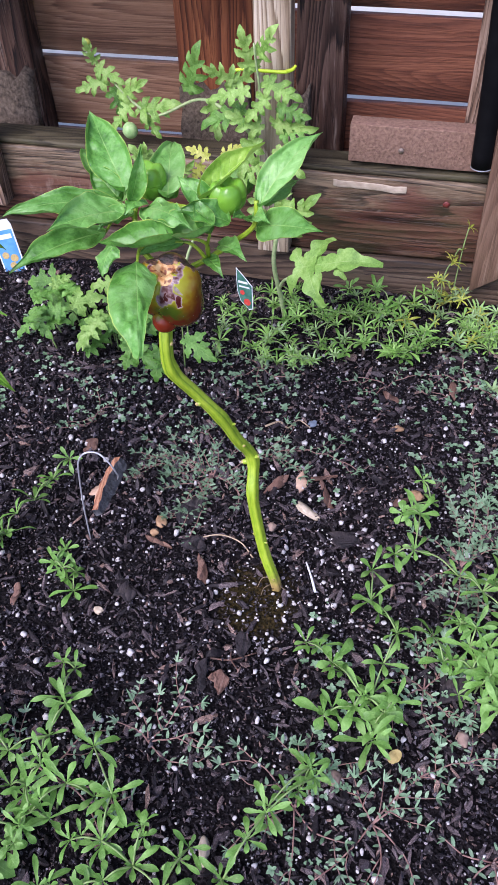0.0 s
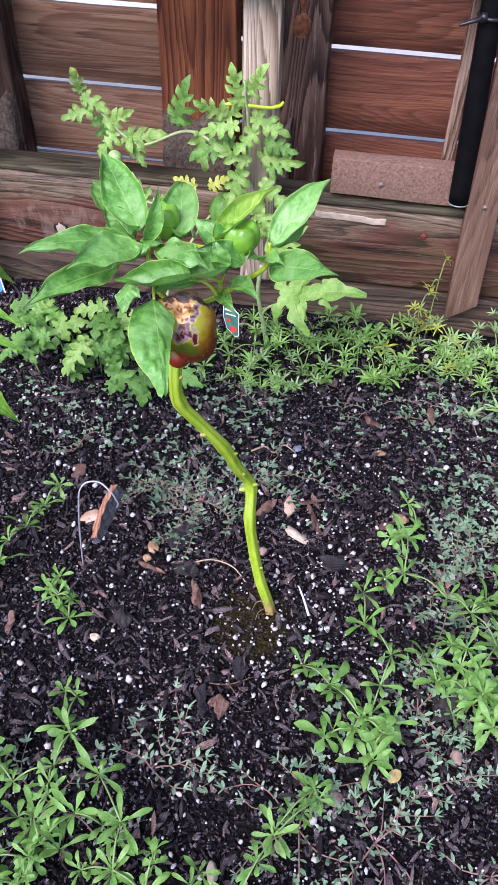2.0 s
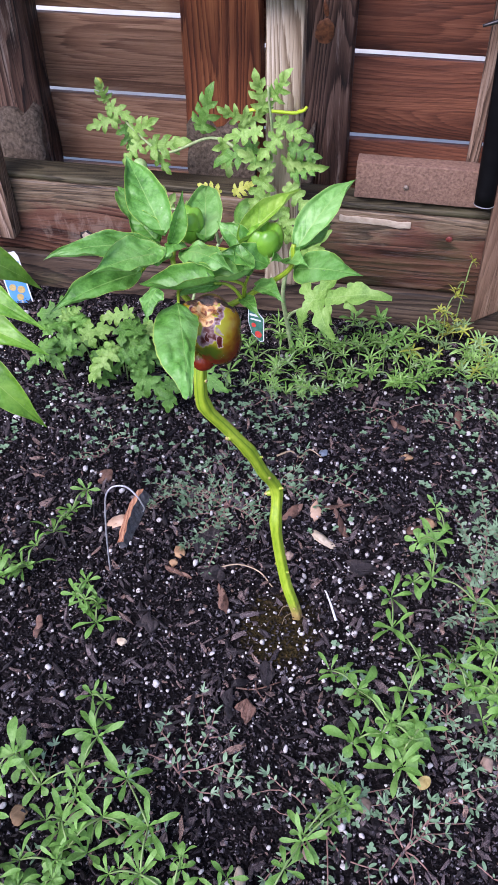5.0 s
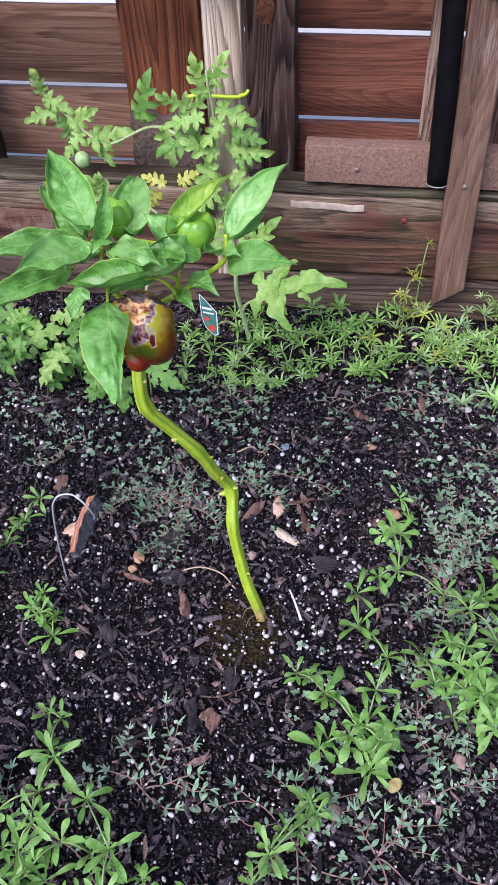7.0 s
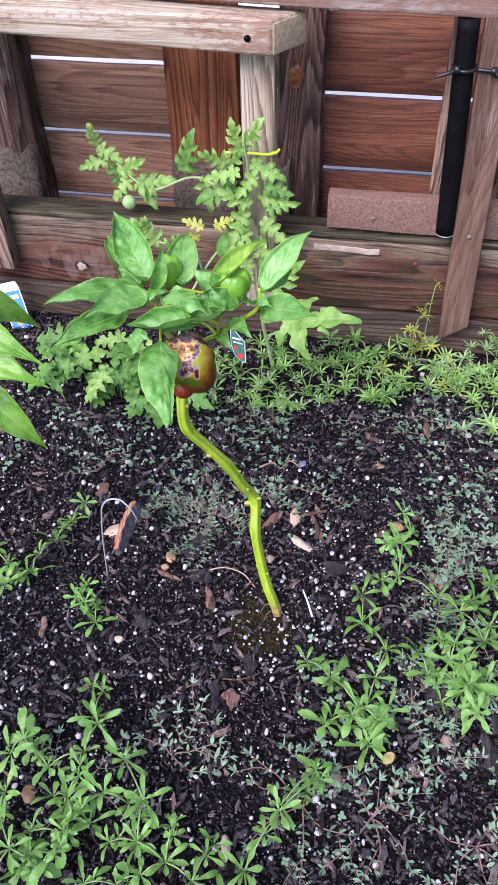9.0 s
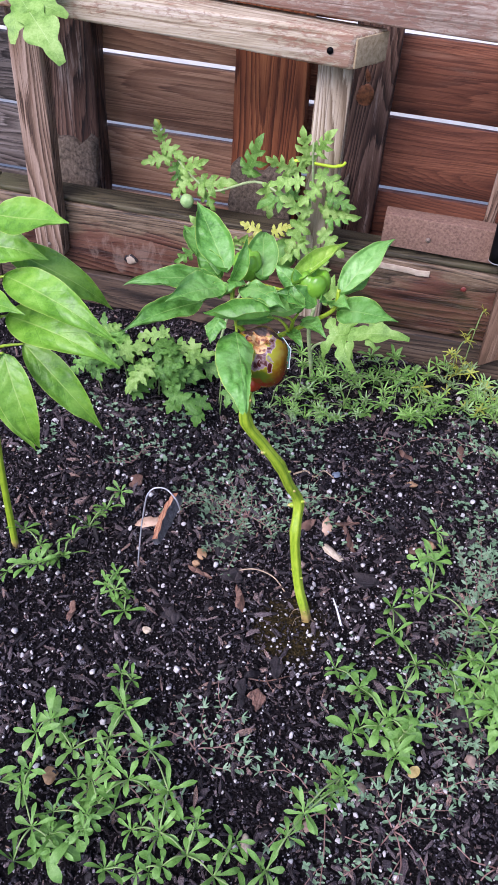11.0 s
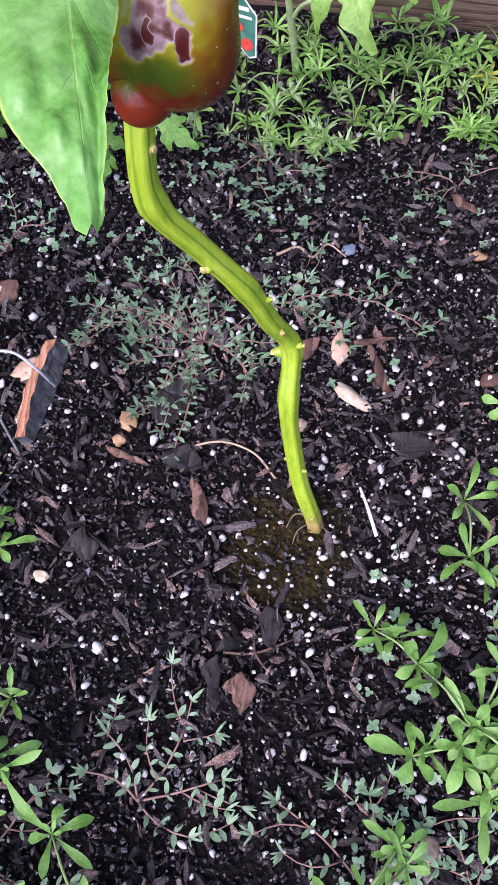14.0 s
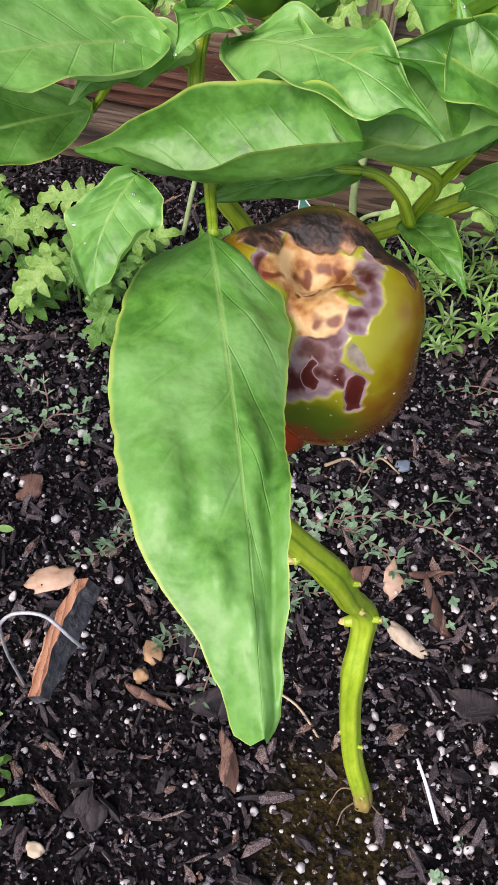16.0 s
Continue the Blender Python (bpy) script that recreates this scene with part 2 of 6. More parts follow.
def pepper_mat():
    """The ripening fruit: olive to brown and red, with a sunken rotten scar: black crust, tan with brown spots, glossy purple blotches."""
    k = Mat("pepper_skin")
    v = k.coords()
    sep = k.n("SeparateXYZ")
    k.put(v, sep.inputs[0])
    x, y, z = sep.outputs
    n1 = k.noise(v, 30.0, 3, 0.5)
    n2 = k.noise(v, 190.0, 2.5, 0.55, 0.15)
    n3 = k.noise(v, 420.0, 4, 0.6)
    bend = k.n("TexNoise")
    k.put(v, bend.inputs["Vector"])
    bend.inputs["Scale"].default_value, bend.inputs["Detail"].default_value, bend.inputs["Roughness"].default_value = 105.0, 1.6, 0.5
    bent = k.n("SeparateXYZ")
    k.put(bend.outputs["Color"], bent.inputs[0])
    # u runs across the fruit's scarred face, w up it, slanting to the back; both wander a little, for uneven shores
    u0 = k.math("ADD", x, k.math("ADD", k.math("MULTIPLY", z, 0.1), k.math("MULTIPLY", y, 0.2)))
    w0 = k.math("SUBTRACT", k.math("ADD", k.math("MULTIPLY", z, 0.86), k.math("MULTIPLY", y, 0.6)), k.math("MULTIPLY", x, 0.18))
    u = k.math("ADD", u0, k.math("MULTIPLY_ADD", bent.outputs[0], 0.016, -0.008))
    w = k.math("ADD", w0, k.math("MULTIPLY_ADD", bent.outputs[1], 0.016, -0.008))
    front = k.math("SUBTRACT", 1.0, k.step(y, 0.014, 0.028))

    def far(cu, cw, ru, rw, slant=0.0):
        du = k.math("SUBTRACT", u, cu)
        dw = k.math("ADD", k.math("SUBTRACT", w, cw), k.math("MULTIPLY", du, slant))
        du = k.math("DIVIDE", du, ru)
        dw = k.math("DIVIDE", dw, rw)
        return k.math("SQRT", k.math("ADD", k.math("MULTIPLY", du, du), k.math("MULTIPLY", dw, dw)))

    def field(*spots):
        out = far(*spots[0])
        for p in spots[1:]:
            out = k.math("SMOOTH_MIN", out, far(*p), 0.35)
        return out

    def inside(d, edge=1.0, soft=0.1):
        return k.math("MULTIPLY", front, k.math("SUBTRACT", 1.0, k.step(d, edge - soft, edge + soft)))

    ripe = k.math("ADD", far(0.003, 0.016, 0.044, 0.052), k.math("MULTIPLY", k.math("SUBTRACT", n1, 0.5), 0.35))
    body = k.ramp(ripe, [(0.25, (0.24, 0.275, 0.014)), (0.58, (0.215, 0.205, 0.009)), (0.76, (0.17, 0.09, 0.006)), (0.92, (0.115, 0.032, 0.005)), (1.1, (0.115, 0.015, 0.005))])
    col = k.mix(k.math("MULTIPLY", inside(far(0.0, -0.023, 0.017, 0.009), 1.0, 0.5), 0.85), body, (0.04, 0.1, 0.007))
    col = k.mix(inside(far(-0.006, -0.041, 0.019, 0.0135), 1.0, 0.3), col, k.ramp(n1, [(0.3, (0.17, 0.018, 0.006)), (0.7, (0.28, 0.05, 0.016))]))
    purple = field((0.0045, 0.0105, 0.0075, 0.0045), (0.0185, 0.025, 0.005, 0.0085), (0.013, 0.0155, 0.0075, 0.0036), (-0.0135, 0.0305, 0.0042, 0.0085), (0.001, 0.0035, 0.0085, 0.0075), (-0.003, -0.0075, 0.0085, 0.0065), (0.0075, -0.0035, 0.0055, 0.0045))
    wine = field((0.0142, -0.0100, 0.0052, 0.0062, 0.5), (0.0015, -0.0045, 0.0024, 0.005))
    island = far(0.0158, 0.0022, 0.0044, 0.0036, 0.6)
    col = k.mix(k.math("MULTIPLY", inside(k.math("MINIMUM", purple, k.math("MINIMUM", wine, island)), 1.16, 0.14), 0.4), col, (0.36, 0.36, 0.1))
    col = k.mix(inside(purple), col, k.ramp(k.math("ADD", k.math("MULTIPLY", purple, 0.55), k.math("MULTIPLY", n2, 0.5)), [(0.4, (0.055, 0.014, 0.012)), (0.54, (0.105, 0.048, 0.045)), (0.68, (0.195, 0.135, 0.14)), (0.92, (0.27, 0.205, 0.205))]))
    col = k.mix(k.math("MULTIPLY", inside(island, 1.1, 0.3), 0.8), col, k.ramp(n2, [(0.38, (0.11, 0.08, 0.085)), (0.62, (0.24, 0.2, 0.21))]))
    col = k.mix(inside(wine, 1.0, 0.09), col, k.ramp(k.math("ADD", wine, k.math("MULTIPLY", n2, 0.3)), [(0.6, (0.05, 0.009, 0.007)), (0.92, (0.09, 0.02, 0.016)), (1.08, (0.25, 0.18, 0.195))]))
    tan = field((0.001, 0.0285, 0.0135, 0.0105), (0.0005, 0.0175, 0.0095, 0.0082))
    col = k.mix(inside(tan, 1.0, 0.09), col, k.ramp(k.math("ADD", k.math("MULTIPLY", k.noise(v, 125.0, 2, 0.5), 0.8), k.math("MULTIPLY", n3, 0.2)), [(0.36, (0.2, 0.07, 0.018)), (0.47, (0.38, 0.2, 0.066)), (0.58, (0.52, 0.36, 0.165))]))
    dots = k.math("MINIMUM", far(-0.0028, 0.0189, 0.0019, 0.0017), far(0.0023, 0.0199, 0.0024, 0.002))
    for p in ((0.0062, 0.0276, 0.0028, 0.0022), (0.0099, 0.0274, 0.0022, 0.0026), (-0.0004, 0.0259, 0.0023, 0.002), (0.0051, 0.0141, 0.003, 0.0018), (-0.009, 0.0265, 0.003, 0.0024), (0.0115, 0.0225, 0.0032, 0.0018)):
        dots = k.math("MINIMUM", dots, far(*p))
    col = k.mix(k.math("MULTIPLY", inside(dots, 0.85, 0.4), 0.9), col, (0.1, 0.016, 0.005))
    rim = field((-0.006, 0.0445, 0.022, 0.0085), (0.006, 0.0425, 0.0105, 0.0085), (0.026, 0.0345, 0.0135, 0.0062, 0.6))
    crust = k.ramp(k.math("ADD", k.math("MULTIPLY", rim, 0.22), k.math("MULTIPLY", n2, 0.85)), [(0.46, (0.009, 0.006, 0.005)), (0.58, (0.035, 0.018, 0.012)), (0.7, (0.12, 0.06, 0.035)), (0.82, (0.36, 0.2, 0.1))])
    col = k.mix(inside(rim, 1.0, 0.08), col, crust)
    scar = k.math("MAXIMUM", inside(k.math("MINIMUM", purple, wine), 1.0, 0.2), k.math("MAXIMUM", inside(rim, 1.0, 0.15), inside(tan, 1.0, 0.2)))
    rough_part = k.math("MAXIMUM", inside(rim, 1.0, 0.1), k.math("MULTIPLY", inside(tan, 1.0, 0.1), 0.8))
    h = k.math("SUBTRACT", k.math("MULTIPLY", n2, k.math("MULTIPLY_ADD", inside(rim, 1.0, 0.1), 1.1, 0.08)), k.math("ADD", k.math("MULTIPLY", scar, 0.45), k.math("MULTIPLY", inside(dots, 1.0, 0.35), 0.15)))
    k.bump(h, 0.6, 0.003)
    return k.done(col, k.math("MULTIPLY_ADD", rough_part, 0.36, 0.24), spec=0.35)


def peeling(name, wood_low, wood_high, paint, worn, amount=0.5):
    """An old beam: silvery bare wood with flakes of red-brown paint left on it."""
    k = Mat(name)
    g = k.noise(k.coords(scale=(3.2, 130, 130), shuffle=7.0), 1.0, 6, 0.7, 0.4)
    flake = k.noise(k.coords(scale=(45, 120, 120), shuffle=3.0), 1.0, 7, 0.7, 0.5)
    field = k.noise(k.coords(scale=(4.5, 12, 12), shuffle=5.0), 1.0, 3, 0.55)
    col = k.ramp(g, [(0.36, wood_low), (0.5, wood_high), (0.66, worn)])
    keep = k.step(k.math("ADD", k.math("MULTIPLY", flake, 0.6), k.math("MULTIPLY", field, 0.5)), 0.64 - 0.22 * amount, 0.75 - 0.22 * amount)
    col = k.mix(k.math("MULTIPLY", keep, 0.62), col, paint)
    k.bump(k.math("ADD", g, k.math("MULTIPLY", keep, 0.35)), 0.6, 0.003)
    return k.done(col, 0.75, spec=0.3)


M_FENCE = wood("red_brown_boards", "x", (0.05, 0.017, 0.009), (0.162, 0.056, 0.028), (0.31, 0.127, 0.065), worn=0.3, weather=(0.34, 0.21, 0.14), grain=40, ring=0.55, check=0.42)
M_FENCE_GREY = wood("grey_boards", "x", (0.03, 0.025, 0.02), (0.14, 0.115, 0.095), (0.3, 0.265, 0.23), worn=0.5)
M_FENCE_TAN = wood("tan_boards", "x", (0.11, 0.053, 0.03), (0.285, 0.153, 0.086), (0.485, 0.305, 0.19), worn=0.35, weather=(0.5, 0.39, 0.29), grain=48, ring=0.6, check=0.42)
M_REDPOST = wood("red_board", "z", (0.075, 0.02, 0.008), (0.21, 0.064, 0.023), (0.36, 0.135, 0.05), worn=0.05, ring=1.0, grain=30, check=0.5)
M_DARKPOST = wood("dark_post", "z", (0.007, 0.004, 0.003), (0.078, 0.04, 0.026), (0.21, 0.13, 0.09), worn=0.85, weather=(0.42, 0.35, 0.29), grain=26)
M_STAKE = wood("pale_weathered_stake", "z", (0.16, 0.115, 0.07), (0.38, 0.31, 0.21), (0.58, 0.52, 0.4), worn=0.4, weather=(0.62, 0.56, 0.46), ring=1.1, grain=30, check=0.6)
M_STAKE2 = wood("cracked_brown_stake", "z", (0.035, 0.02, 0.013), (0.2, 0.13, 0.085), (0.43, 0.33, 0.25), worn=0.6, weather=(0.54, 0.46, 0.38), grain=40)
M_BRACE = wood("brown_upright", "z", (0.055, 0.03, 0.019), (0.135, 0.08, 0.05), (0.225, 0.15, 0.1), worn=0.6, weather=(0.4, 0.32, 0.25), ring=0.5, grain=24, check=0.4)
M_BEAM = peeling("peeling_pale_beam", (0.2, 0.155, 0.095), (0.42, 0.36, 0.245), (0.22, 0.08, 0.045), (0.58, 0.525, 0.41), 0.5)
M_BEAM2 = peeling("red_grey_beam", (0.15, 0.11, 0.082), (0.3, 0.235, 0.18), (0.19, 0.085, 0.055), (0.43, 0.37, 0.3), 0.6)
M_TIMBER = wood("wet_bed_timber", "x", (0.014, 0.006, 0.004), (0.079, 0.033, 0.021), (0.168, 0.086, 0.056), worn=0.35, weather=(0.25, 0.18, 0.13), grain=16, ring=1.0, rough=0.46, algae=0.45, check=0.55, top=(0.4, 0.33, 0.22), knot=(-0.862, 0.196))
M_TIMBER2 = wood("lower_bed_timber", "x", (0.014, 0.0095, 0.006), (0.065, 0.043, 0.027), (0.14, 0.1, 0.065), worn=0.3, weather=(0.2, 0.17, 0.11), grain=18, algae=0.6)
M_LEDGE = plain("speckled_ledge", (0.11, 0.062, 0.043), (0.27, 0.168, 0.117), 190.0, 0.85, bump=1.0, dist=0.003)
M_CAP = wood("algae_cap", "x", (0.02, 0.017, 0.008), (0.065, 0.056, 0.03), (0.12, 0.105, 0.06), worn=0.3, weather=(0.22, 0.2, 0.14), grain=20, algae=0.6)
M_CRUST = plain("splashed_dirt", (0.04, 0.029, 0.019), (0.19, 0.15, 0.105), 130.0, 0.9, bump=1.0, dist=0.006)
M_SOIL = soil_mat()
M_CHIPS = island("mulch_bits", [(0.0, (0.0025, 0.0022, 0.0027)), (0.25, (0.021, 0.0178, 0.0195)), (0.57, (0.094, 0.078, 0.082)), (0.87, (0.215, 0.17, 0.168)), (1.0, (0.39, 0.26, 0.2))], spec=0.25, rough=0.5, bump=0.7)
M_CRUMBS = island("soil_crumbs", [(0.0, (0.001, 0.001, 0.0013)), (0.34, (0.015, 0.0142, 0.0175)), (0.68, (0.125, 0.117, 0.134)), (0.92, (0.32, 0.305, 0.325)), (1.0, (0.56, 0.54, 0.54))], spec=0.1)
M_PERLITE = plain("perlite", (0.32, 0.32, 0.31), (0.62, 0.61, 0.58), 160.0, 0.85, bump=0.8)
M_CONCRETE = plain("pale_concrete", (0.56, 0.55, 0.46), (0.72, 0.7, 0.6), 6.0, 0.9, bump=0.2)
M_PIPE = plain("black_pipe", (0.002, 0.002, 0.0025), (0.005, 0.0053, 0.006), 40.0, 0.6, bump=0.1, spec=0.08)
M_TIE = plain("black_tie", (0.008, 0.008, 0.009), (0.015, 0.015, 0.016), 40.0, 0.35)
M_LIMETIE = plain("lime_tie", (0.5, 0.75, 0.02), (0.62, 0.85, 0.05), 40.0, 0.4)
M_STEEL = plain("galvanised_wire", (0.35, 0.37, 0.4), (0.6, 0.63, 0.66), 200.0, 0.4, metal=0.35, bump=0.2)
M_SCREW = plain("screw", (0.12, 0.09, 0.07), (0.3, 0.25, 0.2), 600.0, 0.6, metal=0.3, bump=0.4)
M_LEAF = leaf_mat("pepper_leaf", (0.046, 0.19, 0.018), (0.118, 0.355, 0.052), (0.2, 0.465, 0.118), (0.28, 0.52, 0.13), edge=(0.42, 0.57, 0.1), veins=6.0, rough=0.44, pucker=0.62, spec=0.6)
M_LEAF_COOL = leaf_mat("pepper_leaf_cool", (0.066, 0.24, 0.03), (0.165, 0.435, 0.082), (0.26, 0.54, 0.15), (0.31, 0.52, 0.14), edge=(0.38, 0.55, 0.13), veins=6.0, rough=0.44, pucker=0.5, spec=0.6)
M_LEAF_YOUNG = leaf_mat("pepper_leaf_young", (0.14, 0.33, 0.02), (0.26, 0.5, 0.05), (0.4, 0.62, 0.11), (0.5, 0.68, 0.2), edge=(0.5, 0.66, 0.2))
M_LEAF_NEAR = leaf_mat("neighbour_leaf", (0.08, 0.25, 0.013), (0.15, 0.385, 0.028), (0.23, 0.48, 0.058), (0.34, 0.52, 0.12), edge=(0.4, 0.57, 0.12), veins=6.0, rough=0.42, spec=0.6, pucker=0.5)
M_MELON_LEAF = leaf_mat("melon_leaf", (0.12, 0.28, 0.035), (0.23, 0.44, 0.08), (0.36, 0.57, 0.16), (0.42, 0.6, 0.22), veins=4.0, rough=0.55, pucker=0.35)
M_MELON_DARK = leaf_mat("melon_leaf_dark", (0.05, 0.165, 0.018), (0.105, 0.285, 0.038), (0.185, 0.41, 0.08), (0.3, 0.47, 0.15), veins=4.0, rough=0.55, pucker=0.4)
M_MELON_YELLOW = leaf_mat("melon_leaf_yellow", (0.24, 0.3, 0.03), (0.42, 0.48, 0.07), (0.56, 0.6, 0.16), (0.6, 0.62, 0.25), veins=5.0, rough=0.6)
M_WEED = leaf_mat("weed_leaf", (0.082, 0.22, 0.03), (0.15, 0.355, 0.06), (0.25, 0.475, 0.12), (0.28, 0.52, 0.14), veins=3.0, rough=0.5, pucker=0.12)
M_WEED_PALE = leaf_mat("weed_leaf_pale", (0.15, 0.29, 0.08), (0.3, 0.5, 0.2), (0.46, 0.64, 0.32), (0.36, 0.52, 0.22), veins=3.0, rough=0.55, pucker=0.12)
M_WEED_LIME = leaf_mat("weed_leaf_lime", (0.125, 0.305, 0.04), (0.25, 0.505, 0.1), (0.39, 0.64, 0.2), (0.44, 0.65, 0.24), veins=3.0, rough=0.55, pucker=0.12)
M_WEED_GOLD = leaf_mat("weed_leaf_gold", (0.24, 0.3, 0.03), (0.36, 0.43, 0.05), (0.5, 0.52, 0.11), (0.5, 0.52, 0.16), veins=3.0, rough=0.55, pucker=0.12)
M_SPURGE = leaf_mat("spurge_leaf", (0.1, 0.21, 0.1), (0.2, 0.36, 0.2), (0.345, 0.505, 0.32), (0.35, 0.475, 0.3), veins=2.0, rough=0.6, pucker=0.1)
M_SPURGE_STEM = plain("spurge_stem", (0.17, 0.085, 0.07), (0.32, 0.2, 0.165), 90.0, 0.6)
M_WEED_STEM = plain("weed_stem", (0.12, 0.22, 0.06), (0.24, 0.36, 0.12), 90.0, 0.55)
M_VINE = plain("melon_vine", (0.2, 0.3, 0.11), (0.36, 0.46, 0.22), 120.0, 0.7, bump=0.5)
M_MELON = plain("melon_fruit", (0.2, 0.38, 0.12), (0.36, 0.54, 0.22), 90.0, 0.5)
M_GREENFRUIT = plain("green_fruit", (0.085, 0.25, 0.014), (0.16, 0.38, 0.032), 40.0, 0.33, bump=0.15)
M_PEPPER = pepper_mat()
M_PETAL = plain("yellow_petal", (0.7, 0.5, 0.01), (0.85, 0.66, 0.03), 90.0, 0.6)
M_TAG = plain("tag_white", (0.66, 0.7, 0.74), (0.8, 0.82, 0.84), 30.0, 0.4)
M_TAGBLUE = plain("tag_blue", (0.06, 0.26, 0.55), (0.12, 0.36, 0.66), 60.0, 0.35)
M_TAGTAN = plain("tag_tan", (0.4, 0.3, 0.1), (0.6, 0.46, 0.2), 200.0, 0.4)
M_TAGGREEN = plain("tag_green", (0.02, 0.125, 0.085), (0.075, 0.235, 0.17), 80.0, 0.4)
M_TAGRED = plain("tag_red", (0.55, 0.04, 0.03), (0.7, 0.1, 0.07), 200.0, 0.4)
M_BARKEDGE = wood("cut_bark_edge", "y", (0.16, 0.06, 0.03), (0.34, 0.16, 0.085), (0.5, 0.28, 0.16), worn=0.1, grain=80)
M_BARKDARK = plain("charred_bark", (0.008, 0.009, 0.011), (0.12, 0.125, 0.135), 130.0, 0.6, bump=1.0, dist=0.004)
M_STRAW = plain("dry_straw", (0.3, 0.22, 0.13), (0.52, 0.42, 0.28), 90.0, 0.7)
M_SURFROOT = plain("thin_root", (0.1, 0.075, 0.045), (0.26, 0.2, 0.13), 200.0, 0.8)
M_DRYLEAF = plain("dry_leaf", (0.4, 0.25, 0.15), (0.62, 0.45, 0.32), 60.0, 0.7, bump=0.5)
M_STONE_WHITE = plain("cream_stone", (0.36, 0.29, 0.19), (0.6, 0.52, 0.38), 90.0, 0.75, bump=0.5)
M_STONE_ORANGE = plain("orange_stone", (0.2, 0.115, 0.055), (0.42, 0.27, 0.14), 90.0, 0.8, bump=0.6)
M_BAREWOOD = plain("bare_wood", (0.26, 0.21, 0.15), (0.44, 0.38, 0.29), 60.0, 0.8, bump=0.4)
M_REDKNOT = plain("red_knot", (0.06, 0.01, 0.008), (0.2, 0.035, 0.028), 300.0, 0.5)
M_BUD = plain("flower_bud", (0.36, 0.42, 0.06), (0.55, 0.58, 0.1), 200.0, 0.6)
M_CUTEND = plain("cut_stub", (0.3, 0.24, 0.07), (0.56, 0.46, 0.2), 420.0, 0.8, bump=0.6)
M_DEADLEAF = plain("yellowed_leaf", (0.22, 0.17, 0.06), (0.4, 0.34, 0.14), 150.0, 0.95, bump=0.5, spec=0.15)
M_ENDGRAIN = plain("end_grain", (0.24, 0.18, 0.09), (0.46, 0.38, 0.23), 130.0, 0.8, bump=0.8)
M_KNOT = plain("resin_knot", (0.08, 0.03, 0.015), (0.34, 0.13, 0.05), 110.0, 0.5, bump=0.6, dist=0.003)
M_STONE_BLUE = plain("slate_chip", (0.1, 0.14, 0.18), (0.22, 0.28, 0.34), 90.0, 0.6, bump=0.5)
M_STONE_PINK = plain("pinkish_stone", (0.2, 0.135, 0.1), (0.36, 0.265, 0.2), 90.0, 0.75, bump=0.5)
M_CHIP_RED = wood("red_bark_chip", "y", (0.05, 0.027, 0.019), (0.15, 0.082, 0.057), (0.31, 0.19, 0.135), worn=0.2, grain=90)
M_CHIP_DARK = wood("dark_bark_chip", "y", (0.008, 0.007, 0.008), (0.028, 0.023, 0.024), (0.08, 0.065, 0.06), worn=0.1, grain=90)


def stem_mat():
    k = Mat("pepper_stem")
    v = k.coords()
    sep = k.n("SeparateXYZ")
    k.put(v, sep.inputs[0])
    n = k.noise(k.coords(scale=(300, 300, 9)), 1.0, 2, 0.5)
    n2 = k.noise(v, 38.0, 4, 0.6)
    col = k.ramp(k.math("ADD", k.math("MULTIPLY", n, 0.4), k.math("MULTIPLY", n2, 0.6)), [(0.28, (0.13, 0.25, 0.011)), (0.5, (0.25, 0.39, 0.018)), (0.74, (0.38, 0.5, 0.05))])
    uv = k.n("SeparateXYZ")
    k.put(k.n("TexCoord").outputs["UV"], uv.inputs[0])
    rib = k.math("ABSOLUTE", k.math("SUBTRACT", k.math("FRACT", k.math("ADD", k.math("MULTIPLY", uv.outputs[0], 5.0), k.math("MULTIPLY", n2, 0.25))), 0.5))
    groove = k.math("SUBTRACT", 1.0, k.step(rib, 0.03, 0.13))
    # shade in the grooves is put into the colour, more so higher up
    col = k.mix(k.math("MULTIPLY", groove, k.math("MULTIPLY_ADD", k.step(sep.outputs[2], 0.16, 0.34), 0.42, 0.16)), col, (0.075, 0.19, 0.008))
    # highlights along the rib crests, likewise painted as a paler green
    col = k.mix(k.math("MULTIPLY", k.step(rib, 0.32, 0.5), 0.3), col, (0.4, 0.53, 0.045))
    foot = k.step(k.math("ADD", sep.outputs[2], k.math("MULTIPLY", n2, 0.03)), 0.052, 0.022)
    col = k.mix(k.math("MULTIPLY", foot, 0.85), col, k.ramp(n2, [(0.4, (0.2, 0.13, 0.05)), (0.6, (0.42, 0.25, 0.12))]))
    k.bump(k.math("SUBTRACT", k.math("ADD", n, n2), k.math("MULTIPLY", groove, 0.6)), 0.3, 0.0018)
    return k.done(col, 0.4, spec=0.5)


M_STEM = stem_mat()


# ---- building blocks ----
def smooth01(t):
    t = min(1.0, max(0.0, t))
    return t * t * (3 - 2 * t)


def gz(x, y):
    """The soil's height."""
    h = 0.006 * noise.noise((x * 7, y * 7, 1.7)) + 0.004 * noise.noise((x * 22, y * 22, 4.1)) + 0.002 * noise.noise((x * 60, y * 60, 9.3))
    return h + 0.045 * smooth01((y - 1.28) / 0.34)


def finish(ob, bm, material, smooth):
    bm.to_mesh(ob.data)
    bm.free()
    if material:
        ob.data.materials.append(material)
    if smooth:
        ob.data.shade_smooth()
    return ob


def thing(name, label, category, at=(0, 0, 0), group="", kind=""):
    ob = new(name)
    ob.empty_display_size = 0.02
    ob.matrix_world = Matrix.Translation(at)
    return tagged(ob, label, category, group, kind)


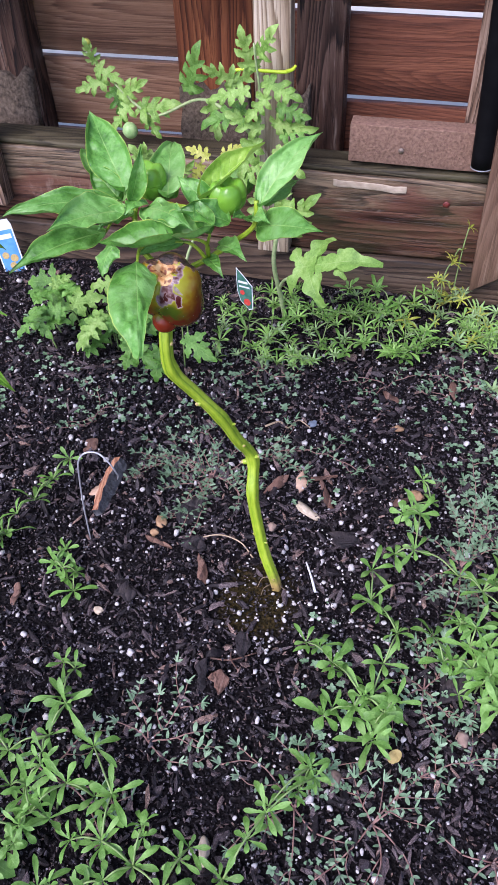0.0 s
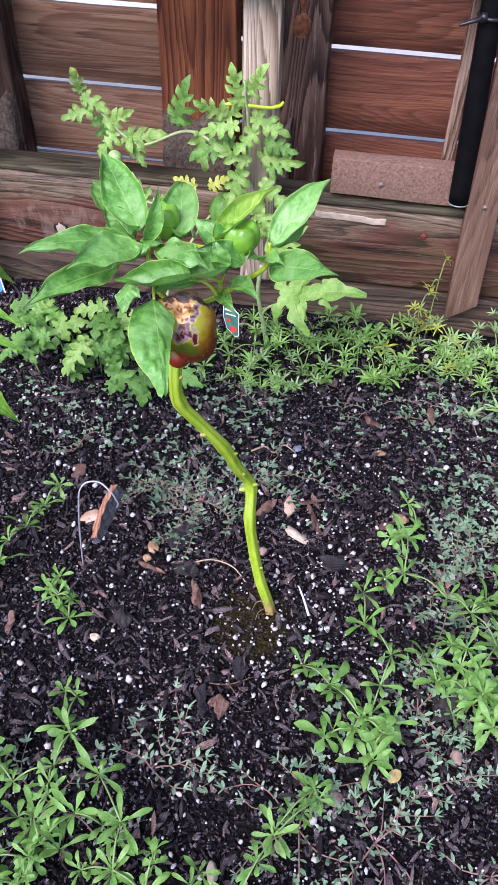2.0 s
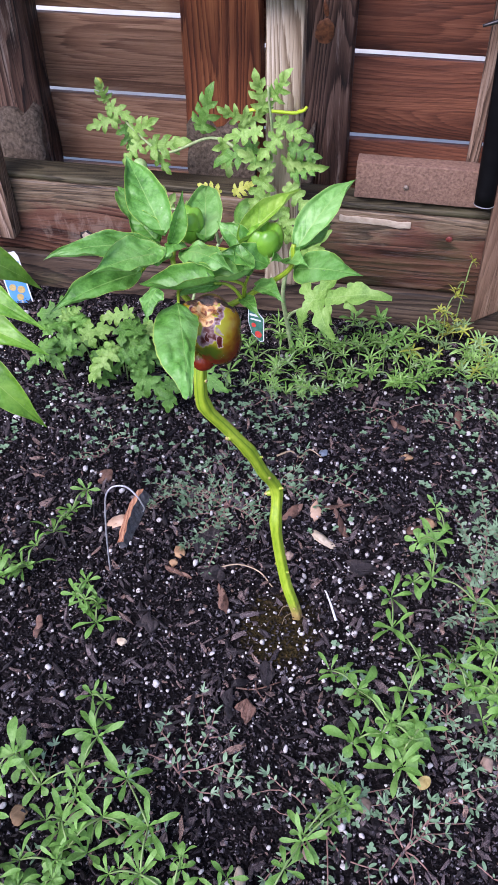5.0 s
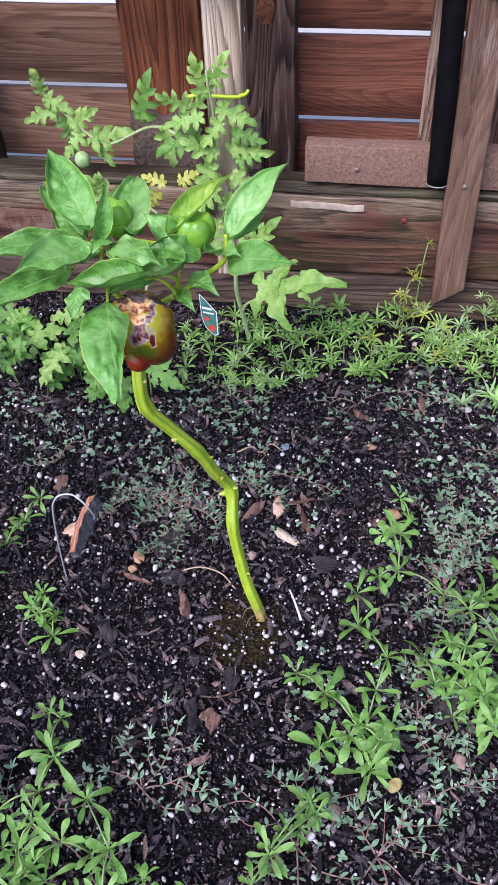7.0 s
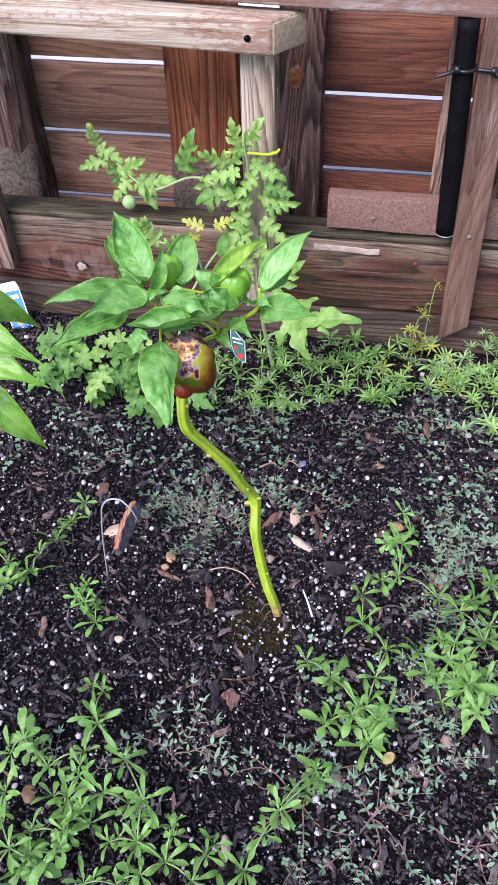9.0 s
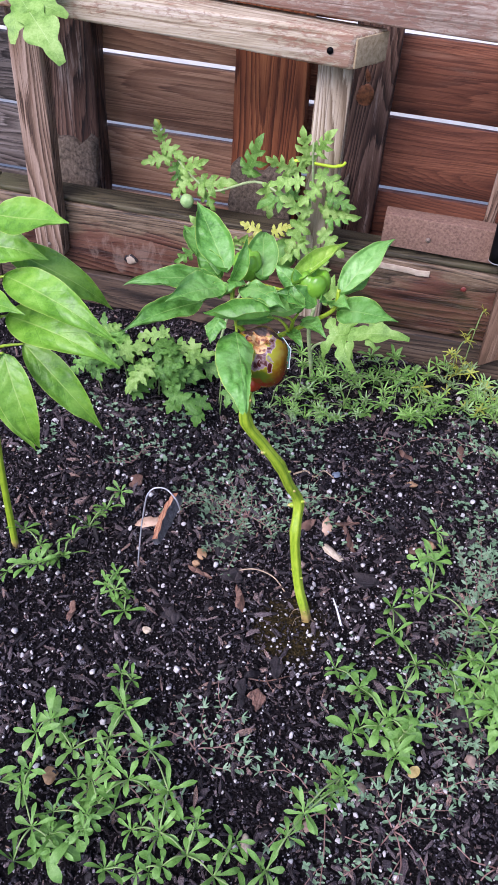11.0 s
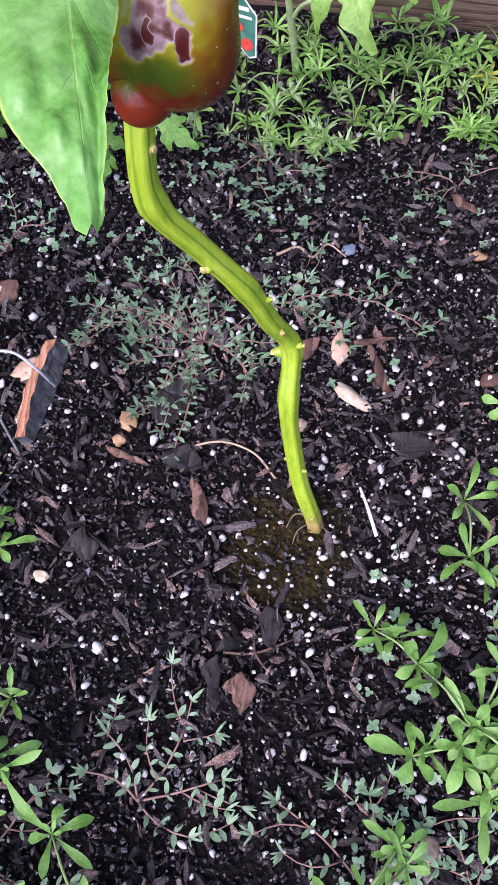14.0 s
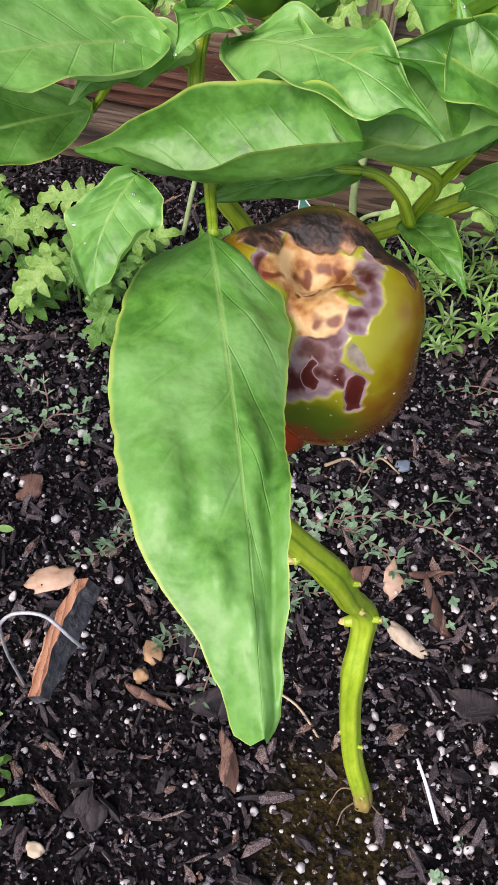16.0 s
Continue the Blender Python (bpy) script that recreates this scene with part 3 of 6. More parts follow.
def hang(ob, parent):
    """Make ob a part of parent, keeping its place."""
    m = parent.matrix_basis.copy()
    up = parent.parent
    while up:
        m = up.matrix_basis @ parent.matrix_parent_inverse @ m if up.parent is None else m
        up = up.parent
    ob.parent = parent
    ob.matrix_parent_inverse = m.inverted()
    return ob


def part(name, bm, material, parent, label="", smooth=True):
    ob = finish(new(name, bpy.data.meshes.new(name)), bm, material, smooth)
    hang(ob, parent)
    return tagged(ob, label)


def solo(name, bm, material, label, category, group="", kind="", smooth=True):
    ob = finish(new(name, bpy.data.meshes.new(name)), bm, material, smooth)
    return tagged(ob, label, category, group, kind)


def timber(x0, x1, y0, y1, z0, z1, bevel=0.003, rough=0.0012, seed=0.0, cut=0.05):
    """A sawn piece of wood: eased edges, cut across its length into short runs that wander a little."""
    bm = bmesh.new()
    bmesh.ops.create_cube(bm, size=1.0)
    for v in bm.verts:
        v.co = Vector(((x0 + x1) / 2 + v.co.x * (x1 - x0), (y0 + y1) / 2 + v.co.y * (y1 - y0), (z0 + z1) / 2 + v.co.z * (z1 - z0)))
    bmesh.ops.bevel(bm, geom=list(bm.edges), offset=bevel, segments=2, affect="EDGES", profile=0.6)
    size = (x1 - x0, y1 - y0, z1 - z0)
    axis = size.index(max(size))
    n = min(40, int(size[axis] / cut))
    lo = (x0, y0, z0)[axis]
    normal = Vector((axis == 0, axis == 1, axis == 2))
    for i in range(1, n):
        p = Vector((0, 0, 0))
        p[axis] = lo + size[axis] * i / n
        bmesh.ops.bisect_plane(bm, geom=bm.verts[:] + bm.edges[:] + bm.faces[:], plane_co=p, plane_no=normal)
    for v in bm.verts:
        c = v.co.copy()
        for k in range(3):
            if k != axis:
                v.co[k] += rough * noise.noise((c[axis] * 6 + seed, c[(axis + 1) % 3] * 25, c[(axis + 2) % 3] * 25 + k * 7 + seed))
    return bm


def curve_points(points, steps=6):
    """A smooth line through the points."""
    p = [Vector(q) for q in points]
    if len(p) < 3:
        return [p[0].lerp(p[-1], i / steps) for i in range(steps + 1)]
    ext = [p[0] * 2 - p[1], *p, p[-1] * 2 - p[-2]]
    out = []
    for i in range(1, len(ext) - 2):
        a, b, c, d = ext[i - 1 : i + 3]
        for s in range(steps):
            t = s / steps
            out.append(0.5 * (2 * b + (c - a) * t + (2 * a - 5 * b + 4 * c - d) * t * t + (3 * b - a - 3 * c + d) * t ** 3))
    out.append(p[-1])
    return out


def tube(bm, points, r0, r1, sides=8, steps=6, ridge=0.0, knots=None):
    """A tapered round rod along a smooth line, closed at its ends. knots: (where, swell) along it."""
    line = curve_points(points, steps)
    rings = []
    uv = bm.loops.layers.uv.verify()
    side = Vector((1, 0.3, 0.1))
    for i, p in enumerate(line):
        d = (line[min(i + 1, len(line) - 1)] - line[max(i - 1, 0)]).normalized()
        side = (side - d * side.dot(d)).normalized()
        other = d.cross(side)
        t = i / (len(line) - 1)
        r = r0 + (r1 - r0) * t
        for where, swell in knots or ():
            r *= 1 + swell * math.exp(-(((t - where) / 0.018) ** 2))
        rings.append([bm.verts.new(p + (side * math.cos(a) + other * math.sin(a)) * r * (1 + ridge * math.cos(5 * a))) for a in (2 * math.pi * j / sides for j in range(sides))])
    for row, (a, b) in enumerate(zip(rings, rings[1:])):
        for j in range(sides):
            face = bm.faces.new((a[j], a[(j + 1) % sides], b[(j + 1) % sides], b[j]))
            for loop, (u, v) in zip(face.loops, ((j, 0), (j + 1, 0), (j + 1, 1), (j, 1))):
                loop[uv].uv = (u / sides, (row + v) / len(rings))
    bm.faces.new(rings[0][::-1])
    bm.faces.new(rings[-1])
    return bm


def rod(points, r0, r1=None, **more):
    return tube(bmesh.new(), points, r0, r0 if r1 is None else r1, **more)


def blade(bm, base, tip, width, up=(0, 0, 1), sag=0.06, fold=0.2, shape="ovate", wave=0.0, curl=0.0, seed=0.0, nl=14, nw=6, pucker=1.0, quilt=0.0, roll=0.0):
    """A leaf from base to tip: its midrib arches by sag, its halves rise by fold, its rim waves, its tip curls down by curl."""
    base, tip = Vector(base), Vector(tip)
    d = tip - base
    length = d.length
    f = d.normalized()
    n = Vector(up)
    n = (n - f * n.dot(f)).normalized()
    s = f.cross(n)
    uv = bm.loops.layers.uv.verify()
    grid, uvs = [], {}
    for i in range(nl + 1):
        t = i / nl
        if shape == "hanging":
            at = (0, 0.015, 0.05, 0.085, 0.12, 0.18, 0.25, 0.33, 0.42, 0.52, 0.62, 0.71, 0.79, 0.86, 0.92, 0.97, 0.99, 1)
            broad = float(np.interp(t, at, (0.08, 0.25, 0.53, 0.75, 0.87, 0.99, 1.09, 1.17, 1.2, 1.16, 1.1, 0.98, 0.74, 0.45, 0.3, 0.24, 0.18, 0.07)))
            slim = float(np.interp(t, at, (0.08, 0.28, 0.55, 0.7, 0.78, 0.83, 0.81, 0.73, 0.62, 0.51, 0.42, 0.36, 0.3, 0.24, 0.2, 0.18, 0.14, 0.06)))
            w = 1.0
        elif shape == "ovate":
            w = max(0.02, math.sin(math.pi * min(1.0, (t + 0.002) ** 0.68)) ** 0.85) * (1 - 0.3 * smooth01((t - 0.7) / 0.25)) if t < 0.999 else 0.02
        elif shape == "cut":
            w = (0.42 + 0.75 * math.sin(math.pi * min(1.0, 0.08 + 0.9 * t)) ** 0.8) * (0.6 + 0.5 * abs(math.sin(math.pi * (2.4 * t + 0.15 + 0.1 * math.sin(seed))))) * (1 - 0.5 * smooth01((t - 0.62) / 0.38))
        elif shape == "scallop":
            w = (0.5 + 0.6 * math.sin(math.pi * min(1.0, 0.1 + 0.8 * t)) ** 0.7) * (0.78 + 0.24 * abs(math.sin(math.pi * (2.0 * t + 0.2)))) * math.sqrt(max(0.02, 1 - t ** 5))
        elif shape == "spoon":
            w = 0.15 + 0.88 * max(0.0, math.sin(math.pi * min(1, t ** 2.2))) ** 0.7 if t < 0.999 else 0.1
            w *= 1 if t > 0.02 else 0.4
        elif shape == "linear":
            w = max(0.08, math.sin(math.pi * (0.06 + 0.94 * t) ** 0.85) ** 0.6)
        else:
            w = max(0.05, math.sin(math.pi * (0.02 + 0.96 * t)) ** 0.55)
        w *= width / 2
        mid = base + d * t + n * (sag * length * 4 * t * (1 - t)) - n * (curl * length * max(0.0, t - 0.55) ** 2 * 4)
        row = []
        for j in range(nw + 1):
            q = 2 * j / nw - 1
            ripple = wave * width * abs(q) ** 1.5 * (math.sin(t * 15 + seed + 2 * (q > 0)) + 0.5 * math.sin(t * 27 + 1.7 * seed))
            half = w * ((broad if q > 0 else slim) if shape == "hanging" else 1.0)
            p = mid + s * (half * q * (1 - 0.12 * abs(fold) * abs(q))) + n * (fold * w * abs(q) ** 1.3 + ripple)
            p += n * (0.016 * width * abs(q) ** 0.5 * (noise.noise(p * (2.6 / width) + Vector((seed, 0, 0))) + 0.5 * noise.noise(p * (6 / width)))) * (pucker if abs(q) > 0.05 else 0)
            if quilt and length > 0.9 * width:
                cell = t * 6.0 - 1.5 * abs(q) - 0.37
                p += n * (quilt * width * abs(math.sin(math.pi * cell)) ** 0.6 * min(1.0, 4 * abs(q)) * (1 - abs(q) ** 3) * min(1.0, 6 * t, 8 * (1 - t)) * (0.55 + 0.9 * noise.noise(Vector((math.floor(cell) * 1.7, (q > 0) * 3.1, seed)))))
            if roll:
                curled = smooth01((abs(q) - 0.62) / 0.38) * (0.5 + 1.0 * abs(math.sin(t * 4.1 + seed + 1.3 * (q > 0)))) * min(1.0, 5 * (1 - t))
                p += n * (roll * width * curled) - s * (0.6 * roll * width * curled * (1 if q > 0 else -1))
            if shape == "hanging":
                p += s * (0.022 * width * q * abs(q) ** 3 * (noise.noise(Vector((t * 14, q > 0, seed))) + 0.6 * noise.noise(Vector((t * 34, q > 0, seed)))))
                for bt, bq, br, bh in ((0.62, 0.72, 0.085, 0.1), (0.63, 0.26, 0.04, 0.04), (0.77, 0.4, 0.05, 0.06), (0.72, 0.12, 0.04, 0.035), (0.4, 0.6, 0.08, 0.03), (0.3, -0.4, 0.07, 0.02), (0.22, 0.35, 0.06, 0.02), (0.84, 0.1, 0.035, 0.04), (0.52, 0.6, 0.06, 0.035), (0.5, 0.2, 0.06, 0.02), (0.58, -0.3, 0.06, 0.03)):
                    r2 = ((t - bt) / br) ** 2 + ((q - bq) / (br * 3.2)) ** 2
                    p += n * (bh * width * math.exp(-r2 * r2))
                p += n * 0.16 * width * smooth01((-q - 0.62) / 0.38) * smooth01((t - 0.5) / 0.15) * min(1.0, 6 * (1 - t))
            vert = bm.verts.new(p)
            uvs[vert] = (j / nw, t)
            row.append(vert)
        grid.append(row)
    for a, b in zip(grid, grid[1:]):
        for j in range(nw):
            face = bm.faces.new((a[j], a[j + 1], b[j + 1], b[j]))
            for loop in face.loops:
                loop[uv].uv = uvs[loop.vert]
    return bm


def lump(bm, at, size, seed=0.0, turn=0.0, rough=0.25, level=2):
    """A stone or crumb: an icosphere drawn out and dented."""
    m = Matrix.Translation(at) @ Euler((0.2 * math.sin(seed), 0.2 * math.cos(seed * 1.3), turn)).to_matrix().to_4x4() @ Matrix.Diagonal((*size, 1))
    made = bmesh.ops.create_icosphere(bm, subdivisions=level, radius=1.0)
    for v in made["verts"]:
        v.co *= 1 + rough * (noise.noise(v.co * 1.3 + Vector((seed, seed * 2, 0))) + 0.5 * noise.noise(v.co * 2.9 + Vector((0, seed, seed))))
        v.co = m @ v.co
    return bm


# ---- the ground ----
def axis_steps(fine_lo, fine_hi, step, reach):
    outer = [2.0, 3.2, 6.0, 14.0, reach]
    n = int(round((fine_hi - fine_lo) / step))
    return [fine_lo - o for o in outer[::-1]] + [fine_lo + i * step for i in range(n + 1)] + [fine_hi + o for o in outer]


xs, ys = axis_steps(-1.5, 0.75, 0.0105, 60.0), axis_steps(0.1, 1.66, 0.0105, 60.0)
verts = [(x, y, gz(x, y) if -1.6 < x < 0.8 and 0 < y < 1.7 else gz(x, min(max(y, 0), 1.2)) * 0.3) for y in ys for x in xs]
faces = [(j * len(xs) + i, j * len(xs) + i + 1, (j + 1) * len(xs) + i + 1, (j + 1) * len(xs) + i) for j in range(len(ys) - 1) for i in range(len(xs) - 1)]
mesh = bpy.data.meshes.new("ground")
mesh.from_pydata(verts, [], faces)
mesh.materials.append(M_SOIL)
mesh.shade_smooth()
tagged(new("ground", mesh), "dark moist garden soil with bark mulch", "soil", kind="structure")

bm = timber(-6, 6, 2.05, 8.0, -0.05, 0.06, bevel=0.01, rough=0)
solo("pavement", bm, M_CONCRETE, "pale concrete paving behind the fence", "paving", kind="structure", smooth=False)

# ---- the raised bed's back wall: two courses of timber ----
wall = thing("raised_bed_wall", "wet red-brown timber wall of a raised bed", "bed wall", (-0.4, 1.65, 0.0))
for x0, x1, seed in ((-3.2, -1.215, 1.0), (-1.212, 1.9, 5.0)):
    upper = part("upper_timber", timber(x0, x1, 1.62, 1.69, 0.135, 0.306, 0.006, 0.004, seed), M_TIMBER, wall, "wet red-brown stained timber", smooth=True)
    part("lower_timber", timber(x0, x1, 1.612, 1.69, -0.12, 0.13, 0.005, 0.003, seed + 3), M_TIMBER2, wall, "dark grey-brown lower timber")
    part("cap", timber(x0, x1, 1.626, 1.696, 0.3065, 0.319, 0.004, 0.003, seed + 6), M_CAP, wall, "algae-stained top edge")

bm = timber(-0.305, -0.16, 1.6175, 1.622, 0.281, 0.295, 0.0015, 0.0012, 4.0, 0.012)
for v in bm.verts:
    v.co.z += (v.co.x + 0.3) * -0.03 + 0.0035 * noise.noise(Vector((v.co.x * 40, 0, 1)))
part("bare_splinter", bm, M_BAREWOOD, upper, "pale bare strip of split wood")
bm = bmesh.new()
lump(bm, (-0.862, 1.6195, 0.186), (0.017, 0.0014, 0.012), 7.0, 0, 0.5, 3)
part("knot", bm, M_CHIP_DARK, upper, "dark knot in the timber")
bm = bmesh.new()
lump(bm, (-0.858, 1.6182, 0.188), (0.0125, 0.0018, 0.0115), 5.0, 0.3, 0.5, 3)
part("knot", bm, M_BAREWOOD, upper, "pale worn knot")
bm = bmesh.new()
lump(bm, (-0.08, 1.6195, 0.262), (0.007, 0.0018, 0.0065), 3.0, 0, 0.3, 2)
part("knot", bm, M_REDKNOT, upper, "small red knot")

# ---- the fence ----
fence = thing("fence", "red-brown stained horizontal board fence with gaps", "fence", (-0.4, 1.87, 0.0))


def boards(x0, x1, gaps_from, pitch, count, gap, material):
    for i in range(count):
        z0 = gaps_from + i * pitch + gap / 2
        part("board", timber(x0, x1, 1.855, 1.873, max(0.0, z0), z0 + pitch - gap, 0.002, 0.0015, i * 3.1 + x0, 0.12), material, fence)


boards(-3.2, -1.075, 0.078, 0.172, 9, 0.013, M_FENCE_GREY)
boards(-1.065, -0.585, 0.079, 0.1655, 10, 0.013, M_FENCE_TAN)
boards(-0.575, 0.075, 0.012, 0.172, 10, 0.013, M_FENCE)
boards(0.085, 1.9, 0.006, 0.172, 10, 0.013, M_FENCE)
posts = []
for x0, x1, y0, y1, mat, label in (
    (-1.128, -0.997, 1.79, 1.853, M_DARKPOST, "dark weathered fence post"),
    (-0.414, -0.317, 1.79, 1.853, M_DARKPOST, "dark weathered fence post with an orange knot"),
    (0.05, 0.135, 1.79, 1.853, M_DARKPOST, "dark weathered fence post"),
    (-0.667, -0.502, 1.795, 1.835, M_REDPOST, "red-brown vertical board with straight grain"),
):
    posts.append(part("post", timber(x0, x1, y0, y1, 0.0, 1.72, 0.005, 0.004, x0 * 9), mat, fence, label))
part("trim_strip", timber(-0.07, -0.047, 1.70, 1.72, 0.0, 1.2, 0.003, 0.001, 2.0), M_STAKE2, fence, "narrow pale strip of wood")
bm = bmesh.new()
lump(bm, (-0.374, 1.7895, 0.582), (0.018, 0.003, 0.027), 1.0, 0, 0.2, 3)
lump(bm, (-0.374, 1.7895, 0.622), (0.005, 0.0022, 0.018), 2.0, 0, 0.3, 2)
part("knot", bm, M_KNOT, posts[1], "orange resin-stained knot")
for post, x, w, z in ((posts[3], -0.585, 0.075, 0.325), (posts[0], -1.07, 0.07, 0.325), (posts[1], -0.405, 0.022, 0.325)):
    bm = bmesh.new()
    bmesh.ops.create_cube(bm, size=1.0)
    bmesh.ops.subdivide_edges(bm, edges=list(bm.edges), cuts=9, use_grid_fill=True)
    for v in bm.verts:
        c = Vector((x + v.co.x * 2 * w, 1.788 + v.co.y * 0.03, z + v.co.z * 0.13))
        v.co = c + Vector((0.004, 0.006, 0.009)) * noise.noise(c * 45) + Vector((0, -0.008 * max(0, 0.5 - v.co.z), 0)) + Vector((0, 0.006 * max(0, v.co.z + 0.1), 0.05 * (v.co.z > 0.3) * noise.noise(Vector((c.x * 38, 2.0, 0)))))
    part("dirt_crust", bm, M_CRUST, post, "dried splashed dirt at the post's foot")

# ---- the trellis frame in front of it ----
frame_ob = thing("trellis_frame", "weathered timber trellis frame fixed to the bed wall", "trellis", (-0.4, 1.6, 0.1))
part("stake", timber(-0.452, -0.386, 1.58, 1.618, 0.14, 0.7105, 0.003, 0.0015, 3.0), M_STAKE, frame_ob, "pale grey weathered stake")
stake = part("stake", timber(-1.085, -1.017, 1.578, 1.618, 0.185, 0.735, 0.003, 0.002, 8.0), M_STAKE2, frame_ob, "cracked brown stake")
bm = timber(-0.007, 0.054, 1.58, 1.618, 0.095, 0.775, 0.003, 0.0015, 4.0)
for v in bm.verts:
    if v.co.z < 0.12:
        v.co.z += max(0.0, v.co.x - 0.012) * 1.0
for v in bm.verts:
    v.co.x -= 0.024 * (v.co.z - 0.095)
upright = part("upright", bm, M_BRACE, frame_ob, "pinkish-brown upright with a slanted foot")
bm = timber(-1.45, -0.386, 1.535, 1.617, 0.722, 0.781, 0.006, 0.003, 2.0)
for v in bm.verts:
    v.co.z -= 0.042 * (v.co.x + 0.75)
    if v.co.x > -0.4:
        v.co.x += (v.co.y - 1.535) * 0.64
front_beam = part("front_beam", bm, M_BEAM, frame_ob, "pale beam with peeling red paint")
bm = timber(-0.3862, -0.3825, 1.539, 1.613, 0.726, 0.777, 0.0012, 0.001, 12.0, 0.02)
for v in bm.verts:
    v.co.z -= 0.042 * (v.co.x + 0.75)
    v.co.x += (v.co.y - 1.535) * 0.64
part("end_grain", bm, M_ENDGRAIN, front_beam, "pale sawn end grain")
bm = timber(-2.6, 1.8, 1.583, 1.623, 0.784, 0.873, 0.004, 0.002, 6.0)
for v in bm.verts:
    v.co.z -= 0.028 * (v.co.x + 0.62)
part("rear_beam", bm, M_BEAM2, frame_ob, "faded red and grey beam")
ledge = part("ledge", timber(-0.28, 0.6, 1.632, 1.672, 0.328, 0.402, 0.0018, 0.002, 9.0), M_LEDGE, frame_ob, "speckled brown ledge board")


def screw(x, y, z, r, parent):
    bm = bmesh.new()
    bmesh.ops.create_cone(bm, cap_ends=True, segments=20, radius1=r, radius2=r * 0.86, depth=0.002, matrix=pose(x, y, z, 90))
    for a in (0, 90):
        bmesh.ops.create_cube(bm, size=1.0, matrix=pose(x, y - 0.0012, z, 0, a + 20, 0) @ Matrix.Diagonal((r * 1.2, 0.0012, r * 0.22, 1)))
    part("screw", bm, M_SCREW, parent, "weathered screw head")


screw(0.019, 1.5785, 0.36, 0.0055, upright)
screw(-0.18, 1.6305, 0.358, 0.0055, ledge)
screw(-1.05, 1.5765, 0.215, 0.004, stake)
bm = bmesh.new()
bmesh.ops.create_cone(bm, cap_ends=True, segments=16, radius1=0.006, radius2=0.006, depth=0.006, matrix=pose(-0.427, 1.5345, 0.738, 90))
part("bolt_hole", bm, M_PIPE, front_beam, "dark bolt hole")

pipe = thing("irrigation_pipe", "black plastic pipe tied to an upright", "pipe", (-0.038, 1.59, 0.365))
bm = bmesh.new()
tube(bm, [(-0.031, 1.588, 0.362), (-0.038, 1.588, 0.52), (-0.045, 1.588, 0.66), (-0.0495, 1.588, 0.767)], 0.019, 0.019, 24)
tube_ob = part("tube", bm, M_PIPE, pipe)
bm = bmesh.new()
bmesh.ops.create_cone(bm, cap_ends=False, segments=24, radius1=0.0195, radius2=0.0195, depth=0.002, matrix=pose(-0.031, 1.588, 0.3615))
part("rim", bm, M_STEEL, tube_ob, "pale cut rim")
bm = bmesh.new()
ring = [(-0.046 + 0.0215 * math.cos(a), 1.588 + 0.0215 * math.sin(a), 0.668 + 0.0015 * math.sin(a)) for a in (math.radians(15 * i) for i in range(25))]
tube(bm, ring, 0.0034, 0.0034, 6, 1)
tube(bm, [(-0.024, 1.576, 0.668), (0.0, 1.574, 0.667), (0.03, 1.575, 0.666), (0.06, 1.577, 0.662)], 0.0034, 0.0034, 6)
tube(bm, [(-0.06, 1.568, 0.669), (-0.075, 1.56, 0.665), (-0.097, 1.557, 0.658)], 0.0052, 0.0026, 6)
tube(bm, [(0.0, 1.572, 0.668), (0.009, 1.57, 0.668)], 0.0075, 0.0075, 8, 2)
tube(bm, [(-0.064, 1.566, 0.670), (-0.055, 1.566, 0.670)], 0.0075, 0.0075, 8, 2)
tube(bm, [(0.005, 1.572, 0.667), (0.022, 1.567, 0.655), (0.036, 1.562, 0.642)], 0.0048, 0.0026, 6)
bmesh.ops.translate(bm, vec=(0.001, 0, 0.02), verts=bm.verts[:])
part("cable_tie", bm, M_TIE, pipe, "black cable tie")

# ---- the bell pepper plant ----
plant = thing("pepper_plant", "staked bell pepper plant with a bare crooked green stem", "plant", (-0.26, 0.854, 0.0))
STEM = [(-0.259, 0.852, -0.02), (-0.263, 0.857, 0.01), (-0.283, 0.872, 0.06), (-0.298, 0.887, 0.12), (-0.306, 0.897, 0.172), (-0.3105, 0.922, 0.222), (-0.328, 0.906, 0.275), (-0.345, 0.894, 0.325), (-0.373, 0.882, 0.375), (-0.398, 0.872, 0.42), (-0.402, 0.876, 0.465), (-0.402, 0.905, 0.53)]
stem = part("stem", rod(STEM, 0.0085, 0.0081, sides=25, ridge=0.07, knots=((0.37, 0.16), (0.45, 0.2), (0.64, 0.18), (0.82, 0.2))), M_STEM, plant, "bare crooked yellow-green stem")
